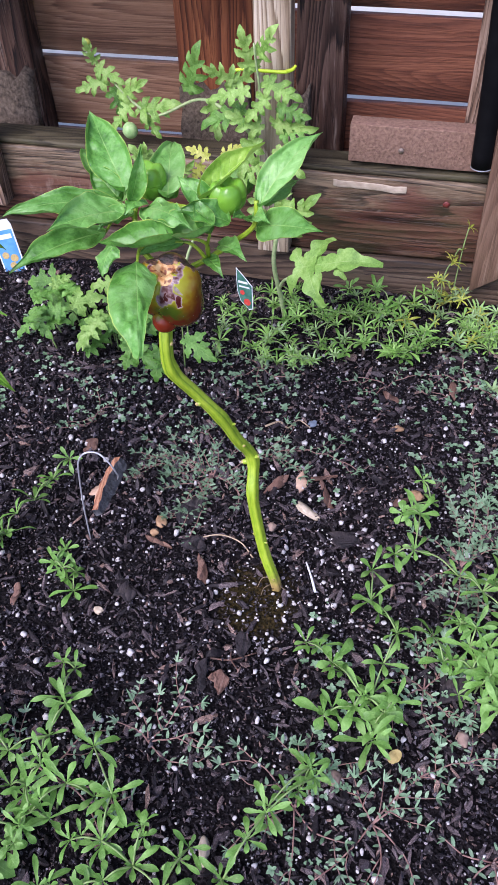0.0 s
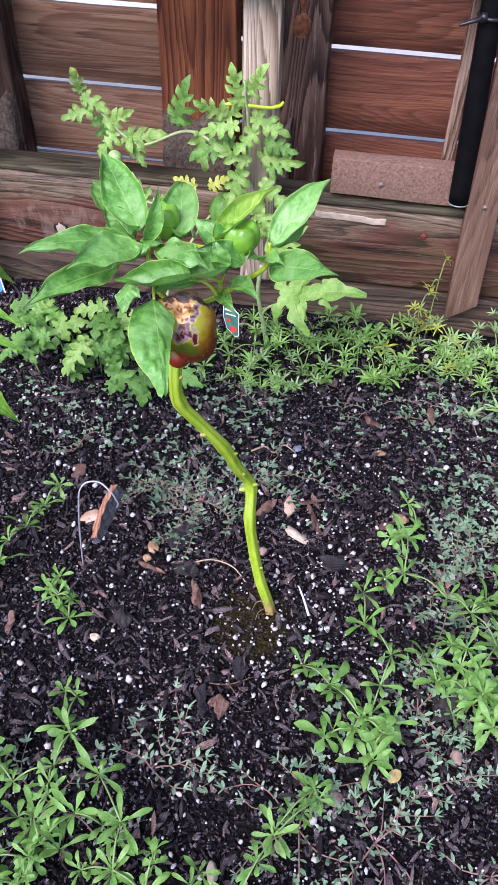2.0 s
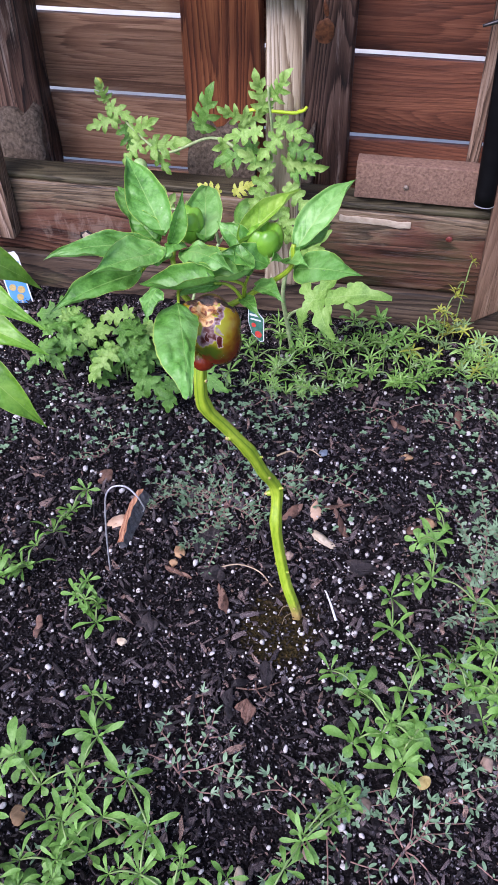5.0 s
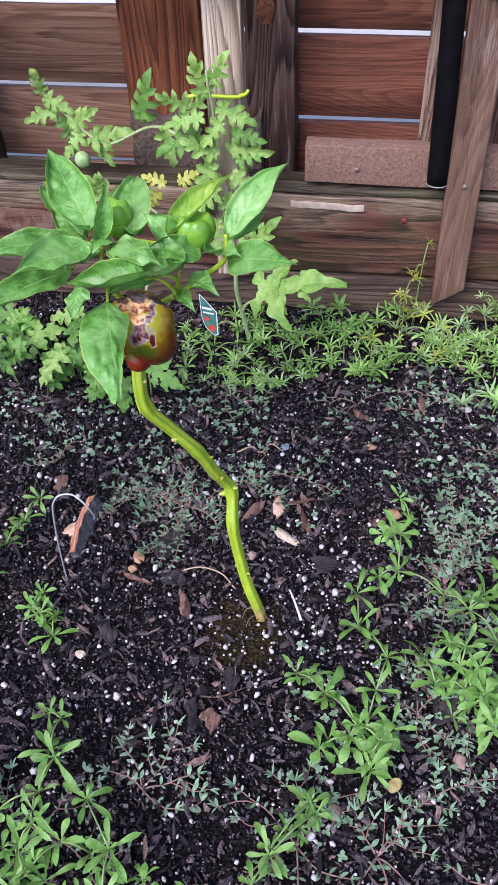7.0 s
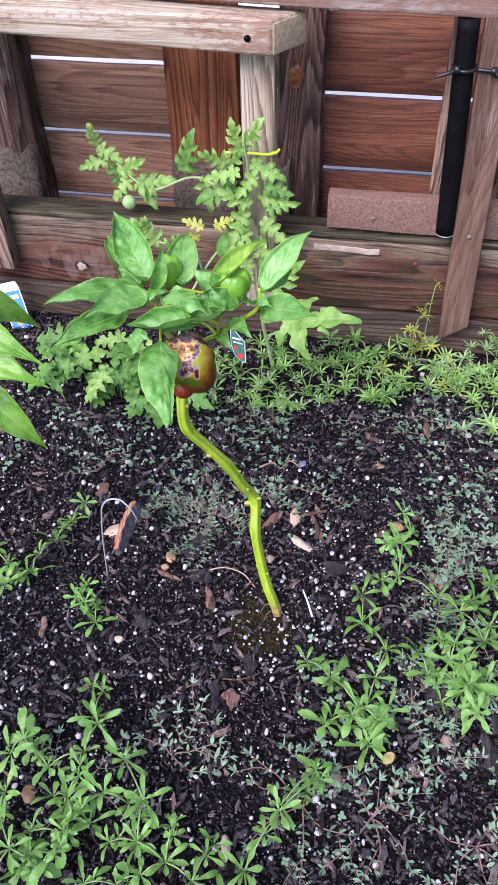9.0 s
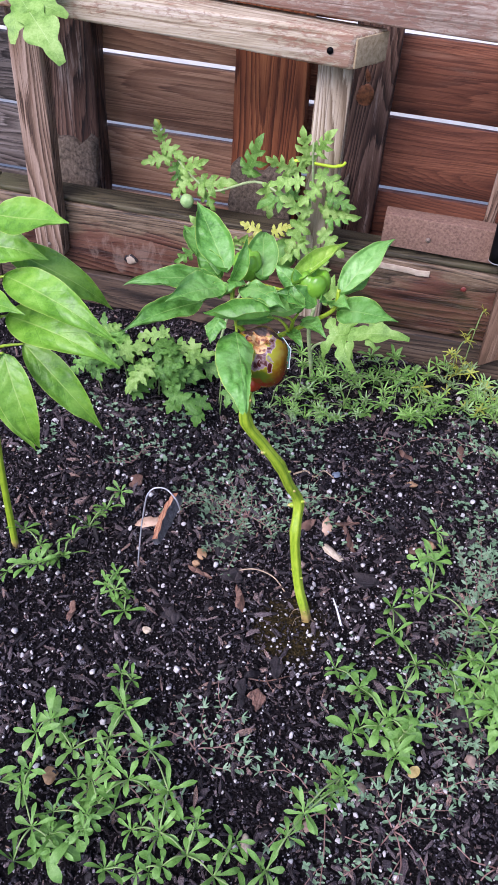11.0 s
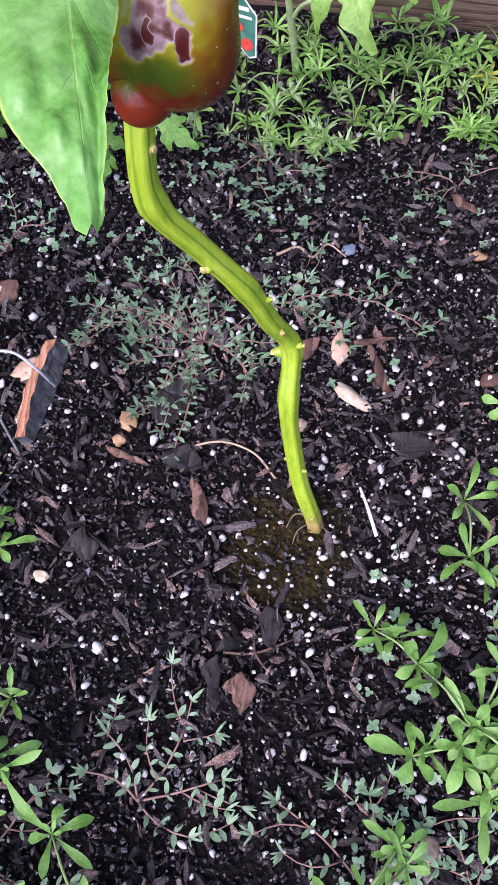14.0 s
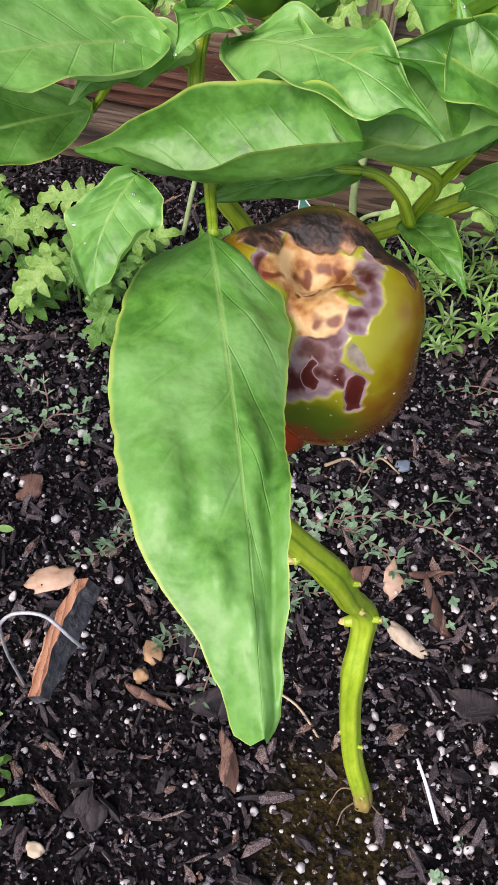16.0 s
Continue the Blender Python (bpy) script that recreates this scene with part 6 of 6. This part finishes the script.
weed("dense whorled bright green weed with forking stems", (-0.6, 0.45), ((-0.59, 0.43), (-0.55, 0.38), (-0.51, 0.37), (-0.67, 0.46), (-0.62, 0.39), (-0.56, 0.34), (-0.589, 0.453), (-0.64, 0.42)), BROAD, 0.055, 5)
weed("tall whorled bright green weed with spoon-shaped leaves", (-0.09, 0.66), ((-0.117, 0.896), (-0.112, 0.832), (-0.195, 0.749), (-0.153, 0.723), (-0.082, 0.729), (-0.114, 0.657), (-0.152, 0.644), (-0.061, 0.679), (-0.09, 0.617), (-0.068, 0.782), (-0.091, 0.692), (-0.074, 0.658), (-0.105, 0.675), (-0.085, 0.64)), BROAD[:2] + BROAD[4:], 0.045, 6, 1.1)
weed("lone whorled green weed among spurge", (-0.165, 0.56), ((-0.157, 0.573), (-0.2, 0.511)), BROAD[:2], 0.04, 61, 0.95)
weed("low whorled green weed with slender leaves", (-0.24, 0.42), ((-0.15, 0.56), (-0.20, 0.50), (-0.235, 0.42), (-0.22, 0.37)), BROAD[:3], 0.045, 7, 1.05)
weed("bushy bright green weed with a leafy base", (0.05, 0.74), ((-0.037, 1.045), (-0.055, 0.998), (-0.058, 0.926), (0.011, 0.891), (0.064, 0.897), (0.021, 0.812), (0.06, 0.781), (0.051, 0.73), (0.092, 0.75), (0.068, 0.708), (0.1, 0.862), (-0.001, 0.753), (0.04, 0.754), (0.074, 0.691), (0.045, 0.77), (0.075, 0.74), (0.06, 0.75)), BROAD, 0.055, 8, 1.0, more=1)
weed("whorled bright green weed with forking stems", (0.14, 0.9), ((0.15, 0.98), (0.18, 0.96), (0.16, 0.89), (0.10, 0.93), (0.106, 0.963), (0.2, 0.87), (0.22, 0.93), (0.19, 0.81), (0.13, 0.8), (0.16, 0.74)), BROAD, 0.055, 9, 1.0)
weed("slender green weed among spurge", (0.17, 0.53), ((0.165, 0.54), (0.16, 0.58), (0.17, 0.50), (0.15, 0.45)), BROAD[:2], 0.04, 10)
rng = random.Random(77)
for i in range(13):
    cx = -0.45 + i * 0.055
    cy = min(1.5, 1.4 + 0.014 * i) + 0.03 * math.sin(i * 1.9)
    heads = [(cx + rng.uniform(-0.06, 0.06), min(1.585, cy + rng.uniform(-0.075, 0.09))) for _ in range(17)]
    weed("slender pale green weed with narrow whorled leaves", (cx, cy), heads, (NARROW + BROAD[2:4] if i < 7 else NARROW) if i not in (7, 8) else GOLD[:1] + NARROW[1:3], 0.038, 100 + i, 0.98)
weed("yellowing slender weed growing against the bed wall", (-0.06, 1.55), ((-0.05, 1.56), (-0.065, 1.555), (-0.075, 1.55), (-0.045, 1.545)), GOLD, 0.10, 131, 0.85)
weed("tall thin yellow-green weed against the bed wall", (-0.04, 1.57), ((-0.036, 1.572), (-0.03, 1.577), (-0.05, 1.568)), NARROW[1:2] + GOLD[:1], 0.16, 132, 0.75)
for i in range(9):
    cx, cy = 0.12 + (i % 3) * 0.12 + 0.03 * math.sin(i), 1.36 + (i // 3) * 0.085
    heads = [(cx + rng.uniform(-0.07, 0.07), cy + rng.uniform(-0.06, 0.06)) for _ in range(10)]
    weed("grey-green slender weed beside the bed wall", (cx, cy), heads, NARROW, 0.07, 200 + i, 1.1)


def spurge(label, centre, ends, seed, leaf=0.0075, lift=0.008, skip=0.3):
    """A prostrate mat: reddish runners that fork, with paired small oval leaves."""
    rng = random.Random(seed)
    cx, cy = centre
    ob = thing("spurge", label, "weed", (cx, cy, gz(cx, cy)), "spurge mats")
    leaves = bmesh.new()

    def runner(x0, y0, x1, y1, r, fork):
        n = max(4, int(math.hypot(x1 - x0, y1 - y0) / 0.011))
        side = rng.uniform(-0.16, 0.16)
        pts = []
        for i in range(n + 1):
            t = i / n
            x = x0 + (x1 - x0) * t - (y1 - y0) * side * math.sin(math.pi * t)
            y = y0 + (y1 - y0) * t + (x1 - x0) * side * math.sin(math.pi * t)
            pts.append(Vector((x, y, gz(x, y) + lift * (0.5 + 0.8 * t) + 0.003 * math.sin(i * 1.7))))
        part("runner", rod(pts, r, r * 0.6, sides=5, steps=1), M_SPURGE_STEM, ob)
        a0 = math.atan2(y1 - y0, x1 - x0)
        for i in range(1, n + 1):
            for s in (-1, 1):
                a = a0 + s * rng.uniform(0.8, 1.5)
                if rng.random() < skip:
                    continue
                L = leaf * rng.uniform(0.55, 1.3)
                q = pts[i]
                blade(leaves, q, q + Vector((L * math.cos(a), L * math.sin(a), L * rng.uniform(0.0, 0.6))), L * rng.uniform(0.34, 0.54), (rng.uniform(-0.4, 0.4), rng.uniform(-0.4, 0.4), 1), 0.05, 0.15, "round", 0, 0, i, 5, 2)
            if i == n:
                for _ in range(4):
                    a = a0 + rng.uniform(-1.1, 1.1)
                    L = leaf * rng.uniform(0.8, 1.5)
                    blade(leaves, pts[i], pts[i] + Vector((L * math.cos(a), L * math.sin(a), L * rng.uniform(0.2, 0.9))), L * 0.2, (0, 0, 1), 0.05, 0.2, "linear", 0, 0.1, i, 5, 2)
            if fork and rng.random() < 0.3:
                a = a0 + rng.choice((-1, 1)) * rng.uniform(0.5, 0.9)
                L = rng.uniform(0.025, 0.06)
                runner(pts[i].x, pts[i].y, pts[i].x + L * math.cos(a), pts[i].y + L * math.sin(a), r * 0.7, False)

    for ex, ey in ends:
        runner(cx, cy, ex, ey, 0.0013, True)
    part("leaves", leaves, M_SPURGE, ob)
    return ob


spurge("grey-green prostrate spurge mat behind the stem", (-0.42, 1.06), ((-0.53, 1.08), (-0.55, 1.05), (-0.44, 0.93), (-0.39, 1.14), (-0.33, 1.07), (-0.48, 1.14), (-0.36, 1.02), (-0.47, 1.02), (-0.42, 1.0), (-0.46, 1.1), (-0.4, 1.1), (-0.5, 1.05), (-0.38, 1.06), (-0.45, 0.97), (-0.422, 0.904), (-0.572, 1.077), (-0.46, 1.159)), 1, 0.0092, skip=0.15)
spurge("grey-green prostrate spurge with reddish runners", (-0.36, 1.12), ((-0.17, 1.12), (-0.28, 1.15), (-0.26, 1.1), (-0.31, 1.17)), 2, 0.010)
spurge("grey-green spurge with pinkish runners", (-0.38, 0.57), ((-0.35, 0.66), (-0.43, 0.585), (-0.33, 0.55), (-0.42, 0.62), (-0.31, 0.6)), 3, 0.0098, skip=0.36)
spurge("grey-green spurge with red runners", (-0.17, 0.53), ((-0.18, 0.61), (-0.26, 0.59), (-0.16, 0.41), (-0.1, 0.5), (-0.24, 0.46), (-0.13, 0.6)), 4, 0.0098, skip=0.36)
spurge("grey-green spurge with red runners", (-0.07, 0.53), ((-0.10, 0.58), (-0.06, 0.46), (0.09, 0.65), (-0.01, 0.47), (-0.13, 0.45), (-0.04, 0.6)), 5, 0.0098, skip=0.36)
spurge("grey-green spurge with red runners", (0.08, 0.52), ((0.02, 0.53), (0.05, 0.46), (0.15, 0.6), (0.17, 0.49), (0.1, 0.44), (0.19, 0.56)), 6, 0.0098, skip=0.36)
spurge("greyish spurge threaded through bright weeds", (0.02, 0.95), ((-0.02, 1.12), (0.03, 1.18), (0.09, 1.0), (0.0, 0.83), (0.1, 0.86), (-0.04, 0.9), (0.12, 1.08), (0.05, 0.87), (-0.06, 1.0), (0.06, 1.08)), 7, 0.0098, skip=0.12)
spurge("greyish spurge threaded through bright weeds", (0.13, 0.8), ((0.2, 0.78), (0.0, 0.78), (0.08, 0.88), (0.22, 0.72), (0.1, 0.7), (0.18, 0.87), (0.05, 0.72), (0.15, 0.68)), 8, 0.0098, skip=0.12)
spurge("greyish spurge beside a leafy weed", (-0.02, 0.73), ((-0.056, 0.75), (0.017, 0.692), (-0.02, 0.81), (0.02, 0.77), (0.0, 0.665), (-0.05, 0.7)), 17, 0.0098, skip=0.12)
spurge("greyish spurge threaded through bright weeds", (0.17, 1.0), ((0.1, 1.08), (0.24, 1.06), (0.08, 0.98), (0.2, 0.91), (0.25, 0.96), (0.15, 1.12)), 18, 0.0098, skip=0.15)
spurge("grey-green spurge below the bed wall", (0.02, 1.38), ((-0.04, 1.33), (-0.08, 1.38), (0.08, 1.32), (0.1, 1.41), (0.0, 1.45)), 9, 0.011)
spurge("grey-green spurge below the bed wall", (-0.4, 1.36), ((-0.45, 1.31), (-0.38, 1.29), (-0.33, 1.34), (-0.46, 1.38), (-0.3, 1.38)), 10, 0.011)
spurge("grey-green spurge below the bed wall", (0.17, 1.3), ((0.1, 1.25), (0.22, 1.22), (0.27, 1.3), (0.2, 1.38), (0.3, 1.22)), 11, 0.012)
spurge("thin spurge at the foot of bright weeds", (-0.5, 0.5), ((-0.46, 0.58), (-0.57, 0.55), (-0.4, 0.44), (-0.53, 0.43), (-0.42, 0.5)), 12, 0.0092)
spurge("grey-green spurge sprig on bare soil", (-0.68, 1.17), ((-0.7, 1.22), (-0.64, 1.19), (-0.7, 1.12)), 13, 0.009)
spurge("grey-green spurge sprig on bare soil", (-0.14, 1.35), ((-0.2, 1.36), (-0.09, 1.38), (-0.16, 1.32)), 14, 0.009)

# ---- uncounted bits: seedlings, mulch, crumbs, perlite ----
rng = random.Random(9)
bm = bmesh.new()
for i in range(960):
    if i < 470:
        x, y = rng.uniform(-0.34, 0.4) if i < 110 else rng.uniform(-0.03, 0.4), rng.uniform(1.0, 1.46)
    elif i < 750:
        x, y = rng.uniform(-0.95, -0.3), rng.uniform(1.1, 1.42)
    else:
        x, y = rng.uniform(-0.2, 0.28), rng.uniform(0.45, 0.85)
    if noise.noise((x * 7, y * 7, 3.3)) < -0.18 + 0.25 * (x < 0 and y < 1.12):
        continue
    q = Vector((x, y, gz(x, y) + rng.uniform(0.004, 0.012)))
    for j in range(rng.choice((3, 4, 4, 5))):
        a = rng.random() * 6.28 if j == 0 else a + rng.uniform(1.3, 2.0)
        L = rng.uniform(0.0045, 0.0085)
        blade(bm, q, q + Vector((L * math.cos(a), L * math.sin(a), L * rng.uniform(-0.1, 0.35))), L * 0.75, (0, 0, 1), 0.05, 0.2, "round", 0, 0, i, 4, 2)
solo("seedlings", bm, M_SPURGE, "scattered tiny grey-green clover-like seedlings", "seedlings", kind="stuff")


def scatter(name, count, seed, sizes, mat, label, category, corner, spread, lean=0.45, lift=0.0, dense=None, bare=0.0, jag=1.1, tail=7.0):
    """Many small bits laid on the soil, as one mesh: each a corner shape stretched, turned and tilted."""
    rs = np.random.RandomState(seed)
    shape = np.array(corner[0], float)
    tris = corner[1]
    vs, fs = [], []
    for i in range(count):
        if dense is not None and rs.rand() < dense[0]:
            x, y = rs.normal(dense[1], dense[3]), rs.normal(dense[2], dense[4])
        else:
            x, y = rs.uniform(*spread[0]), rs.uniform(*spread[1])
        out = math.hypot(max(0.0, -1.0 - x, x - 0.38), max(0.0, 0.32 - y))
        if y > 1.6 or rs.rand() > math.exp(-((out / 0.28) ** 2)):
            continue
        if bare and math.hypot((x + 0.285) * 14, (y - 0.822) * 12) < 0.85 and rs.rand() < bare:
            continue
        k = 0.22 * rs.rand() + 0.78 * rs.rand() ** tail
        size = np.array([s0 + (s1 - s0) * k * (0.5 + 1.0 * rs.rand()) for s0, s1 in sizes])
        p = shape * size * (1 + jag * (rs.rand(*shape.shape) - 0.5))
        e = Euler((rs.normal(0, lean), rs.normal(0, lean), rs.rand() * 6.283)).to_matrix()
        p = p @ np.array(e).T + np.array((x, y, gz(x, y) + size[2] * 0.3 + lift * rs.rand()))
        o = len(vs)
        vs.extend(map(tuple, p))
        fs.extend(tuple(o + k for k in f) for f in tris)
    me = bpy.data.meshes.new(name)
    me.from_pydata(vs, [], fs)
    me.materials.append(mat)
    return tagged(new(name, me), label, category, kind="stuff")


HEX = [(-0.08, -0.56), (0.32, -0.34), (0.44, 0.16), (0.14, 0.56), (-0.36, 0.3), (-0.42, -0.22)]
SLIVER = ([(x, y, -0.5) for x, y in HEX] + [(x * 0.75, y * 0.88, 0.5) for x, y in HEX], [(5, 4, 3, 2, 1, 0), (6, 7, 8, 9, 10, 11)] + [(i, (i + 1) % 6, 6 + (i + 1) % 6, 6 + i) for i in range(6)])
CRUMB = ([(-0.5, -0.4, -0.5), (0.5, -0.5, -0.4), (0.4, 0.5, -0.5), (-0.5, 0.45, -0.4), (0.05, -0.05, 0.55)], [(3, 2, 1, 0), (0, 1, 4), (1, 2, 4), (2, 3, 4), (3, 0, 4)])
bm = bmesh.new()
bmesh.ops.create_icosphere(bm, subdivisions=2, radius=0.55)
for v in bm.verts:
    v.co *= 1 + 0.3 * noise.noise(v.co * 4.0)
BALL = ([tuple(v.co) for v in bm.verts], [tuple(v.index for v in f.verts) for f in bm.faces])
bm.free()
NEAR = ((-1.5, 0.88), (-0.2, 1.6))
scatter("bark_mulch", 76000, 1, ((0.0012, 0.0112), (0.0018, 0.0265), (0.0008, 0.0056)), M_CHIPS, "dark shredded bark mulch on the soil", "mulch", SLIVER, NEAR, 0.55, 0.007, bare=0.6)
scatter("soil_crumbs", 135000, 2, ((0.0012, 0.0062), (0.0012, 0.0062), (0.001, 0.0056)), M_CRUMBS, "fine dark crumbs of garden soil", "soil crumbs", CRUMB, NEAR, 0.7, 0.007, bare=0.4, tail=4.0)
ob = scatter("perlite", 2700, 3, ((0.002, 0.0098), (0.002, 0.0092), (0.0018, 0.0074)), M_PERLITE, "white perlite grains scattered on the soil", "perlite", BALL, ((-1.25, 0.55), (0.45, 1.55)), 0.5, 0.009, dense=(0.06, -0.19, 0.87, 0.09, 0.08), jag=0.5, tail=4.0)
ob.data.shade_smooth()
